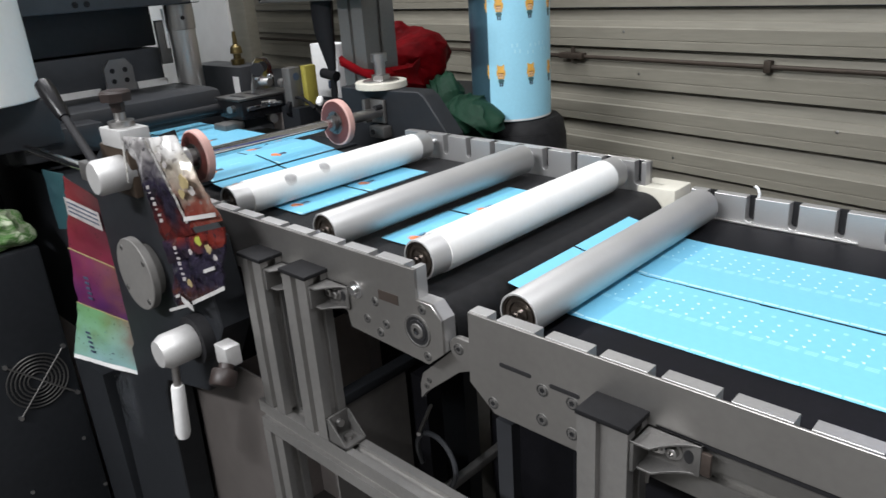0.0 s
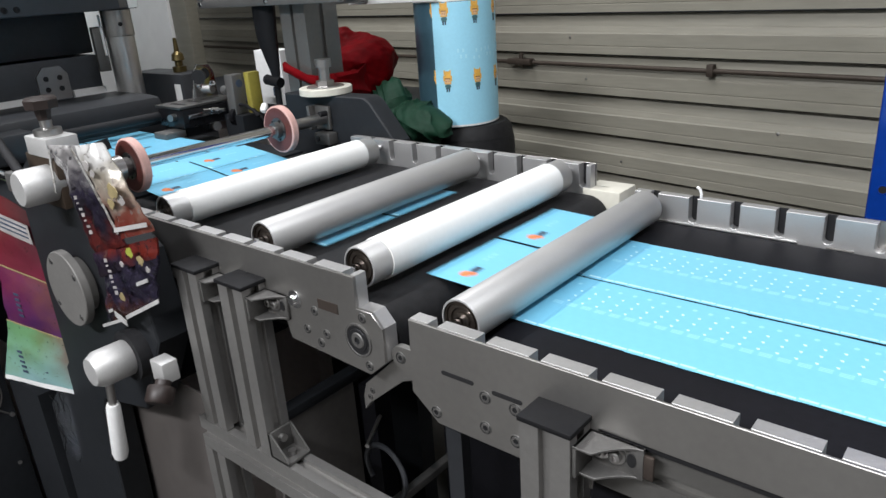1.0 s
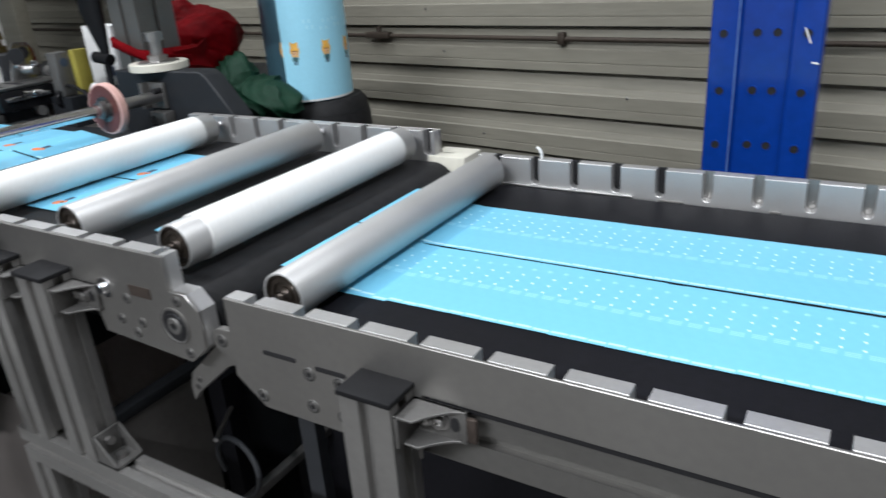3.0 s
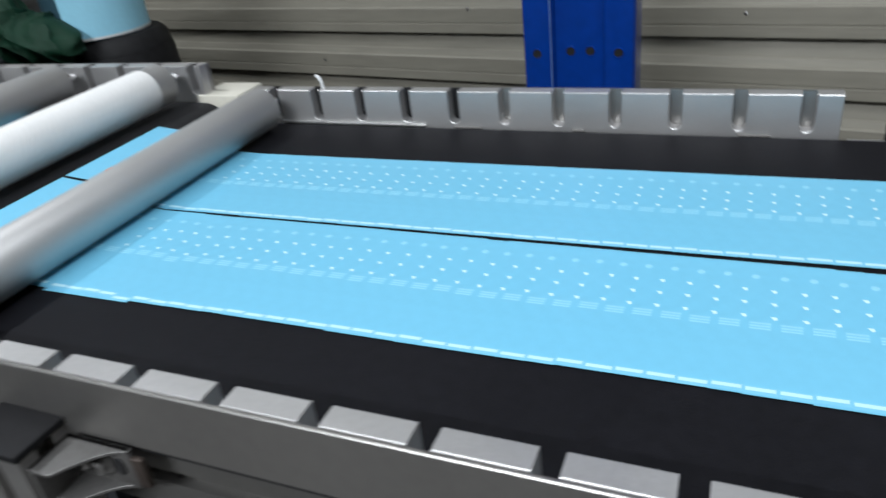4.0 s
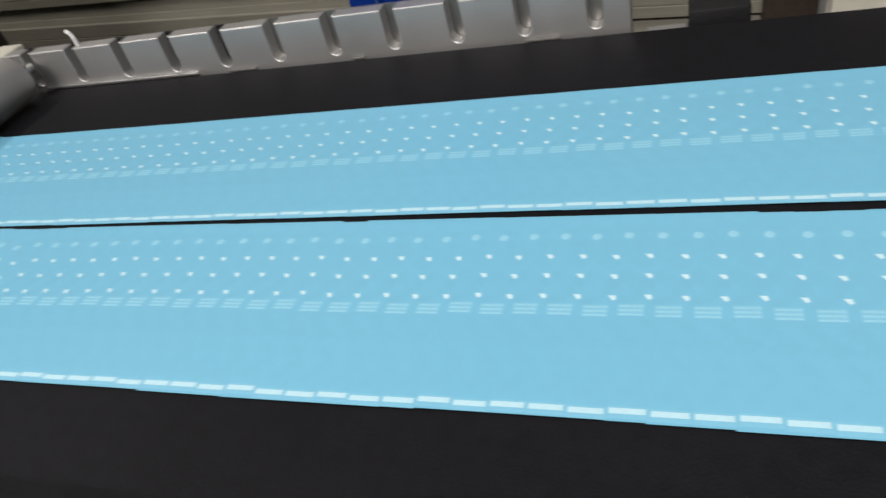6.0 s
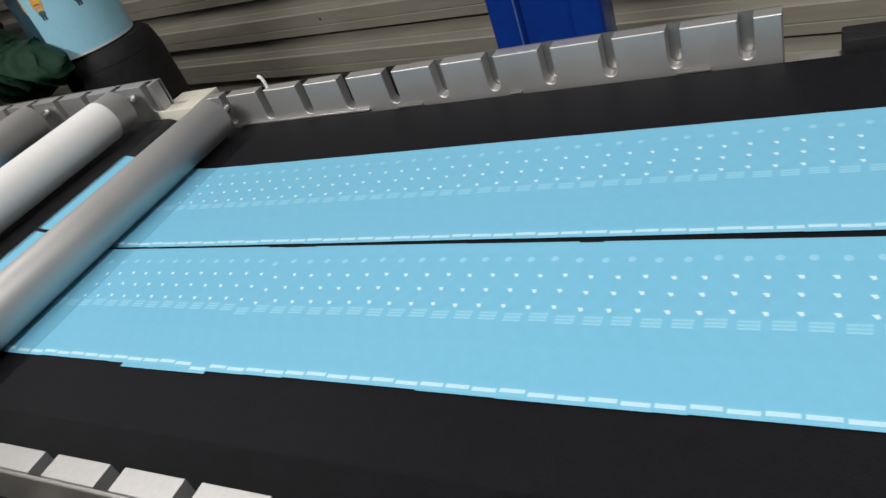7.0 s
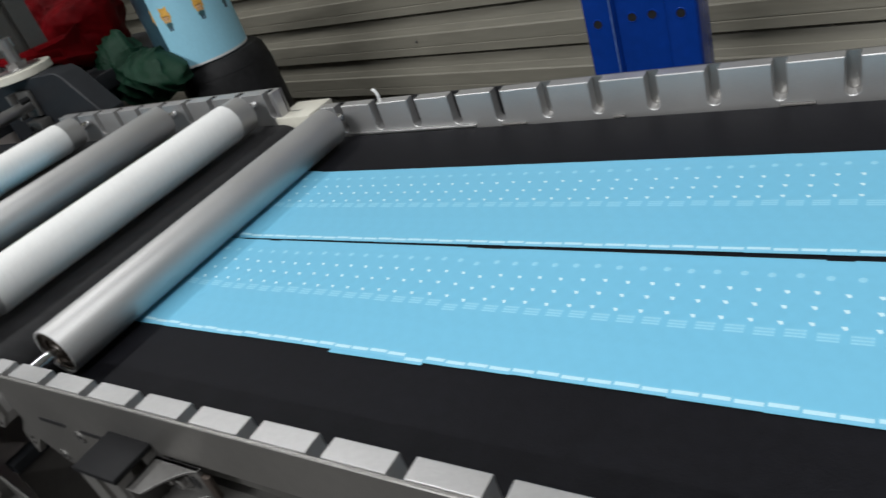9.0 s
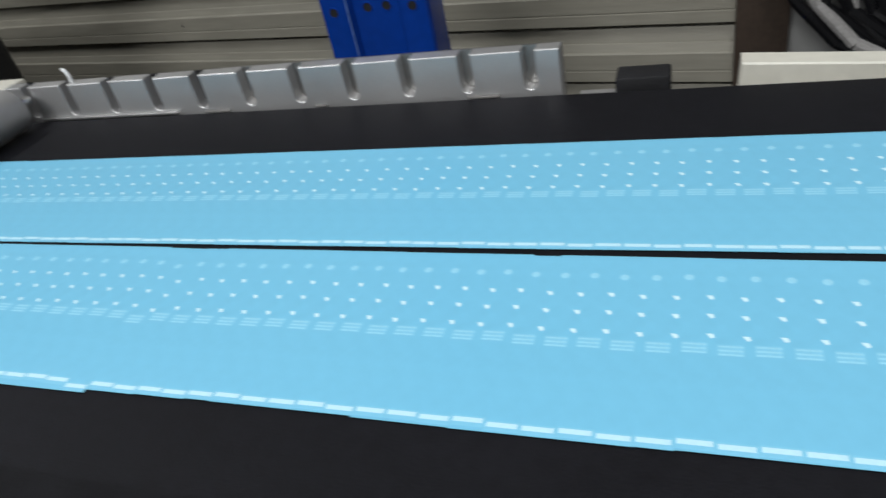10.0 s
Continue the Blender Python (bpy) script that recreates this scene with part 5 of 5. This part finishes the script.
for c in (((-0.762, -0.0955, 0.8755), (-0.690, -0.0565, 0.8435)), ((-0.772, -0.1015, 0.7845), (-0.689, -0.0555, 0.7525))):
    lo = Vector((0, 0, 0.0022))
    part("border", curved_sheet((c[0], c[1], Vector(c[1]) - lo, Vector(c[0]) - lo), 8, 1, 0.0006, 0.0008, NP, 1), DULL_GOLD, strip, "pale printed border line")
for x0, z0, m in ((-0.745, 0.83, INK_DARK), (-0.735, 0.735, INK_DARK), (-0.765, 0.735, INK_DARK)):
    y0 = -0.14 + (x0 + 0.84) * 0.583
    for k in range(5):
        a = Vector((x0, y0 - 0.006, z0 - 0.0085 * k))
        part("print_bar", curved_sheet((a, a + Vector((0.006, 0.0036, -0.002)), a + Vector((0.006, 0.0036, -0.006)), a + Vector((0, 0, -0.0035))), 2, 1, 0.001, 0.0008, NP, k), m, strip)

# printed roll standing on a black drum
RX, RY = -0.571, 0.7465
drum = thing("black_drum", "black plastic drum used as a stand", "drum")
bm = B()
lathe(bm, [(0, 0.0), (0, 0.095), (0.02, 0.10), (0.60, 0.097), (0.90, 0.089), (0.910, 0.0865), (0.910, 0.0)], (-0.550, 0.757, 0), (-0.550, 0.757, 1), 40)
part("body", bm, BELT_WORN, drum)
bm = B()
lathe(bm, [(0.9105, 0.0), (0.9105, 0.0868), (0.929, 0.083), (0.938, 0.074), (0.938, 0.0)], (-0.550, 0.757, 0), (-0.550, 0.757, 1), 40)
part("lid", bm, BELT_WORN, drum, "black rounded lid")
paper = thing("film_roll", "pale blue printed film roll standing upright on a drum", "film roll")
bm = B()
lathe(bm, [(0, 0.02), (0, 0.0785), (0.236, 0.0785), (0.236, 0.03), (0.20, 0.03)], (RX, RY, 0.9385), (RX, RY, 2), 48)
# inner turns: shade on the roll's left is given by a darker film colour
part("winding", bm, SHADED_FILM, paper, "tight inner turns of blue film, coloured as in shade")


def arc_piece(a0, a1, r0, r1, z0, z1, n=28, bm=None, mat=0):
    out = [(RX + r0 * math.cos(radians(a0 + (a1 - a0) * k / n)), RY + r0 * math.sin(radians(a0 + (a1 - a0) * k / n))) for k in range(n + 1)]
    out += [(RX + r1 * math.cos(radians(a0 + (a1 - a0) * k / n)), RY + r1 * math.sin(radians(a0 + (a1 - a0) * k / n))) for k in range(n, -1, -1)]
    bm = slab(bm or B(), out, "z", z0, z1)
    for f in bm.faces:
        f.smooth = len(f.verts) == 4
        f.material_index = mat
    return bm


part("loose_turn", arc_piece(-81, 120, 0.0815, 0.0805, 0.944, 1.1735), PALE_FILM, paper, "loose outer turn of pale blue film")
part("edge", arc_piece(-81, 120, 0.0817, 0.0803, 0.9405, 0.944), CARD, paper, "white film edge")
part("end_face", lathe(B(), [(0.0, 0.028), (0.0, 0.0805), (0.003, 0.0800), (0.003, 0.028)], (RX, RY, 1.1748), (RX, RY, 2), 48), CARD, paper, "white wound end of the roll")


def figure_print(a, zr, r):
    """A small printed figure, drawn as plain patches of its colours: hair, face, coat, trousers, feet."""
    q = 0.0722 / r
    bm = B()
    for w, lo, hi in ((5.2, 0.000, 0.020), (6.8, 0.006, 0.016), (3.6, 0.020, 0.0245)):
        arc_piece(a - w * q, a + w * q, r + 0.0003 + 0.00005 * w, r, zr + lo, zr + hi, 5, bm)
    for s_a in (-5.0, 4.0):
        arc_piece(a + (s_a - 0.9) * q, a + (s_a + 1.4) * q, r + 0.0004, r, zr + 0.018, zr + 0.0265, 3, bm)
    part("print_patch", bm, INK_GOLD, paper, "small gold printed patch")
    part("print_patch", arc_piece(a - 3.6 * q, a + 3.6 * q, r + 0.0010, r + 0.0007, zr + 0.0015, zr + 0.0105, 4), INK_SKIN, paper, "small tan printed patch")
    bm = B()
    arc_piece(a - 4.2 * q, a + 4.2 * q, r + 0.0013, r + 0.0010, zr + 0.0098, zr + 0.0112, 4, bm)
    for s_a in (-2.1, 1.4):
        arc_piece(a + s_a * q, a + (s_a + 0.8) * q, r + 0.0013, r + 0.0010, zr + 0.0045, zr + 0.0070, 2, bm)
    part("print_patch", bm, INK_BROWN, paper, "small brown printed patch")
    bm = B()
    arc_piece(a - 3.4 * q, a + 3.4 * q, r + 0.0004, r, zr - 0.009, zr - 0.0005, 4, bm)
    arc_piece(a - 4.6 * q, a + 4.6 * q, r + 0.0003, r, zr - 0.006, zr - 0.002, 4, bm)
    part("print_patch", bm, INK_TEAL, paper, "small dark teal printed patch")
    bm = B()
    for s_a in (-2.8, 0.6):
        arc_piece(a + s_a * q, a + (s_a + 2.2) * q, r + 0.0005, r, zr - 0.0145, zr - 0.008, 3, bm)
    part("print_patch", bm, INK_DARK, paper, "small dark printed patch")


INK_BROWN = material("brown_ink", (0.20, 0.07, 0.02), 0.45, 0.0, 0.3, 250)
INK_TEAL = material("dark_teal_ink", (0.05, 0.13, 0.14), 0.45, 0.0, 0.3, 250)
for zr in (1.024, 1.148):
    for a in (-64, -22, 18):
        figure_print(a, zr, 0.0815)
    figure_print(-79, zr, 0.0787)
    for a in (-43, -2, 38):
        for q in range(4):
            part("print_blot", arc_piece(a - 6 + 3.5 * q, a - 3.4 + 3.5 * q, 0.0819, 0.0816, zr + 0.058 - 0.011 * (q % 2), zr + 0.065 - 0.011 * (q % 2), 3), PALE_BLOT, paper)
            part("print_blot", arc_piece(a + 16 + 4.0 * q, a + 18.2 + 4.0 * q, 0.0819, 0.0816, zr + 0.044 + 0.013 * (q % 2), zr + 0.050 + 0.013 * (q % 2), 3), PALE_BLOT, paper)

# blue upright
post = thing("rack_upright", "glossy blue perforated steel rack upright", "rack post")
bm = B()
slab(bm, [(0.1915, 0.696), (0.1925, 0.692), (0.1945, 0.690), (0.2265, 0.690), (0.2290, 0.6912), (0.2305, 0.6935), (0.2318, 0.7000), (0.2910, 0.7000), (0.2925, 0.6935), (0.2940, 0.6912), (0.2965, 0.690), (0.3275, 0.690), (0.3295, 0.692), (0.3305, 0.696), (0.3305, 0.740),
          (0.3265, 0.740), (0.3265, 0.694), (0.2985, 0.694), (0.2950, 0.704), (0.2280, 0.704), (0.2245, 0.694), (0.1955, 0.694), (0.1955, 0.740), (0.1915, 0.740)], "z", 0.0, 2.4)
part("column", bm, BLUE_STEEL, post)
for k in range(-6, 14):
    z = 0.908 + 0.0755 * k
    for x, y in ((0.2095, 0.690), (0.2500, 0.700), (0.2745, 0.700), (0.3110, 0.690)):
        bm = lathe(B(), [(0.0, 0.0), (0.0, 0.0054)], (x, y - 0.0003, z), (x, y - 1, z), 16)
        lathe(bm, [(0.0, 0.0054), (0.0006, 0.0056), (0.0006, 0.0066), (-0.001, 0.0072)], (x, y - 0.0003, z), (x, y - 1, z), 16, 1)
        part("hole", bm, [RUBBER, BLUE_STEEL], post, "dark punched hole")
part("foot", box(B(), 0.165, 0.358, 0.67, 0.78, 0.0, 0.006), BLUE_STEEL, post)
# gloss highlight on the crease, laid on as a thin paler strip
part("edge_glint", box(B(), 0.2268, 0.2286, 0.6893, 0.6906, 0.60, 1.9, 0.0003), GLINT_BLUE, post, "pale painted highlight along the pressed edge")
for a, b in (((0.3075, 1.066), (0.3155, 1.047)), ((0.319, 1.0225), (0.3275, 1.0215))):
    part("scuff", rod(B(), (a[0], 0.6898, a[1]), (b[0], 0.6898, b[1]), 0.0012, n=6), CARD, post, "white scuff mark")

# what stands past the end of the far rail
endpost = thing("wall_end_post", "brown steel post at the end of the shutter wall", "post")
part("column", box(B(), 0.675, 0.748, 1.035, 1.10, 0.0, 3.1, 0.003), material("dark_brown_paint", (0.050, 0.034, 0.024), 0.6, 0.0, 0.3, 20, 0.1, 100), endpost)
part("tie", box(B(), 0.668, 0.690, 1.0335, 1.0352, 0.805, 0.809), CARD, endpost)
wn = part("wall_side", box(B(), 0.75, 4.0, 1.06, 1.15, 0.0, 3.1), GREY_WALL)
tagged(wn, "grey plastered wall beside the shutter", "wall", kind="structure")
bm = B()
box(bm, 0.566, 0.606, 0.428, 0.452, 0.894, 0.917, 0.002)
part("end_stop", bm, RUBBER, slow, "black rubber end stop")
part("end_bracket", box(B(), 0.538, 0.566, 0.424, 0.440, 0.894, 0.904, 0.001), ALU, slow)
part("end_bracket", box(B(), 0.607, 0.640, 0.424, 0.440, 0.890, 0.897, 0.001), ALU, slow)
part("end_cover", slab(B(), [(0.652, 0.896), (1.60, 0.893), (1.60, 0.896), (0.75, 0.9205), (0.654, 0.9265)], "y", 0.420, 0.440, 0.0012), CREAM, slow, "cream painted low side cover")
part("cover_lip", box(B(), 0.648, 0.76, 0.4165, 0.4198, 0.9035, 0.9060, 0.0004), CARD, slow, "bright lip along the cover")
# black strip added behind the first notches so that they look dark
part("notch_darkener", box(B(), -0.018, 0.225, WIDTH + RT - 0.0024, WIDTH + RT, 0.907, TOP - 0.001), RUBBER, slow, "black strip added to darken the rail notches")
bundle = thing("strap_bundle", "bundle of glossy black and white plastic straps", "strap bundle")
for k in range(14):
    bm = B()
    o, w = 0.0115 * k, 0.006 * math.sin(2.1 * k)
    pts = [(0.70 + o, 1.005 - 0.010 * (k % 3), 0.945), (0.715 + o + w, 0.988 - 0.006 * (k % 4), 0.845), (0.745 + o - w, 0.978, 0.775 - 0.003 * k), (0.800 + o, 0.968 + w, 0.715), (0.89 + o, 0.960, 0.665), (1.06 + o, 0.958, 0.630)]
    for a, b in zip(pts, pts[1:]):
        rod(bm, a, b, (0.0075, 0.0045, 0.009, 0.006)[k % 4], n=8)
    part("strap", bm, PALE_STRAP if k % 5 == 2 else GRIP, bundle, "pale strap" if k % 5 == 2 else "glossy black strap")
part("spool_peg", box(B(), 0.69, 0.90, 0.99, 1.06, 0.945, 0.965), RUBBER, bundle)

# white thread caught in a notch of the far rail
thread = thing("white_thread", "curled white plastic thread caught in a rail notch", "thread")
bm = B()
pts = [(0.0625, WIDTH + 0.006, 0.9485), (0.0625, WIDTH + 0.006, 0.9555), (0.060, WIDTH + 0.007, 0.9605), (0.056, WIDTH + 0.008, 0.9625)]
for a, b in zip(pts, pts[1:]):
    rod(bm, a, b, 0.0017, n=8)
part("strand", bm, CARD, thread)

# beneath the conveyors
# black box added to stand in for the shade below the slow belt
fill_box = thing("black_fill_box", "black box added for the shade under the conveyor", "equipment box")
part("box", box(B(), -0.03, 0.62, 0.16, 0.40, 0.30, 0.835, 0.004), BELT, fill_box)
for x in (0.0, 0.58):
    part("foot", box(B(), x - 0.02, x + 0.02, 0.18, 0.38, 0.0, 0.30), BELT, fill_box)
# second added black box, filling the gap further left
fill_box2 = thing("black_fill_box", "black box added under the conveyor", "equipment box")
part("box", box(B(), -0.25, -0.036, 0.27, 0.40, 0.0, 0.80, 0.004), BELT, fill_box2)
part("pipe", rod(B(), (-0.25, 0.262, 0.655), (-0.036, 0.262, 0.655), 0.0075, n=16), PAINT2, fill_box2, "dark pipe along the black box")
part("crossbar", box(B(), -0.212, -0.200, 0.02, 0.2695, 0.567, 0.579, 0.001), CAST, fill_box2, "grey metal crossbar")
under = thing("under_panel", "grey sheet panel between the conveyor legs", "panel")
part("sheet", box(B(), -0.304, -0.300, 0.015, 0.150, 0.0, 0.709), UNDER_PAINT, under)
part("rim", box(B(), -0.318, -0.298, 0.015, 0.250, 0.7095, 0.724, 0.002), PAINT, under, "dark rim above the panel")
part("brace", box(B(), -0.36, 0.10, 0.426, 0.440, 0.60, 0.64), PAINT, under)
dark = thing("black_post", "slim black support post under the conveyor", "post")
part("post", box(B(), -0.290, -0.262, 0.151, 0.180, 0.0, 0.709), BELT, dark)
stay = thing("steel_stay", "dark painted steel stay under the conveyor", "post")
part("post", box(B(), -0.136, -0.112, 0.15, 0.166, 0.0, 0.700), PAINT2, stay)
hose = thing("black_hose", "looped dark grey hose under the conveyor", "hose")
bm = B()
n, m = 44, 8
def hose_at(k):
    a = 6.2832 * k / n * 0.8 - 1.2
    return Vector((-0.205 + 0.040 * math.cos(a), 0.10 + 0.012 * math.sin(a * 0.5), 0.630 + 0.036 * math.sin(a)))
rings = []
for k in range(n + 1):
    c = hose_at(k)
    d = (hose_at(k + 1) - hose_at(k - 1)).normalized()
    side_v = Vector((0, 1, 0))
    up_v = d.cross(side_v).normalized()
    rings.append([bm.verts.new(c + (side_v * math.cos(6.2832 * i / m) + up_v * math.sin(6.2832 * i / m)) * 0.0036) for i in range(m)])
for p, q in zip(rings, rings[1:]):
    for i in range(m):
        bm.faces.new((p[i], p[(i + 1) % m], q[(i + 1) % m], q[i])).smooth = True
part("loop", bm, PAINT2, hose)
part("hook", rod(B(), (-0.262, 0.158, 0.664), (-0.228, 0.100, 0.664), 0.003, n=8), STEEL, hose)


def motions():
    for ob, i, lane in SHEETS:
        off = 0.0004 * math.sin(i * 2.3 + lane) - (0.0036 if lane == 0 and i == 4 else 0.0009 if lane == 0 and (i // 5) % 3 == 0 else 0)
        skew = 0.12 * math.sin(i * 1.7 + 2 * lane)
        rows = []
        for t in sheet_rows(i):
            x, z, tilt = sheet_at(i, t)
            f = min(max((x + 0.5) / 0.4, 0), 1)
            g = min(max(x / 0.1, 0), 1)
            rows.append((t, pose(x, LANE[lane] + off * f + g * ((0.003, 0.0095)[lane] * (x - 0.22)), z, 0, tilt, skew * f + (0.17, 0.55)[lane] * g)))
        walk(ob, rows)
    for ob, w in ((rollers[0], 30.0), (rollers[1], 30.0), (rollers[2], 30.0), (rollers[3], 1.8)):
        x, y, z = ob.location
        walk(ob, [(t, pose(x, y, z, 0, math.degrees(w * t) % 360, 0)) for t in np.linspace(0, 10, 301 if w > 5 else 31)])
    for ob in wheels:
        x, y, z = ob.location
        walk(ob, [(t, pose(x, y, z, 0, math.degrees(V_WEB / 0.039 * t) % 360, 0)) for t in np.linspace(0, 10, 61)])


motions()
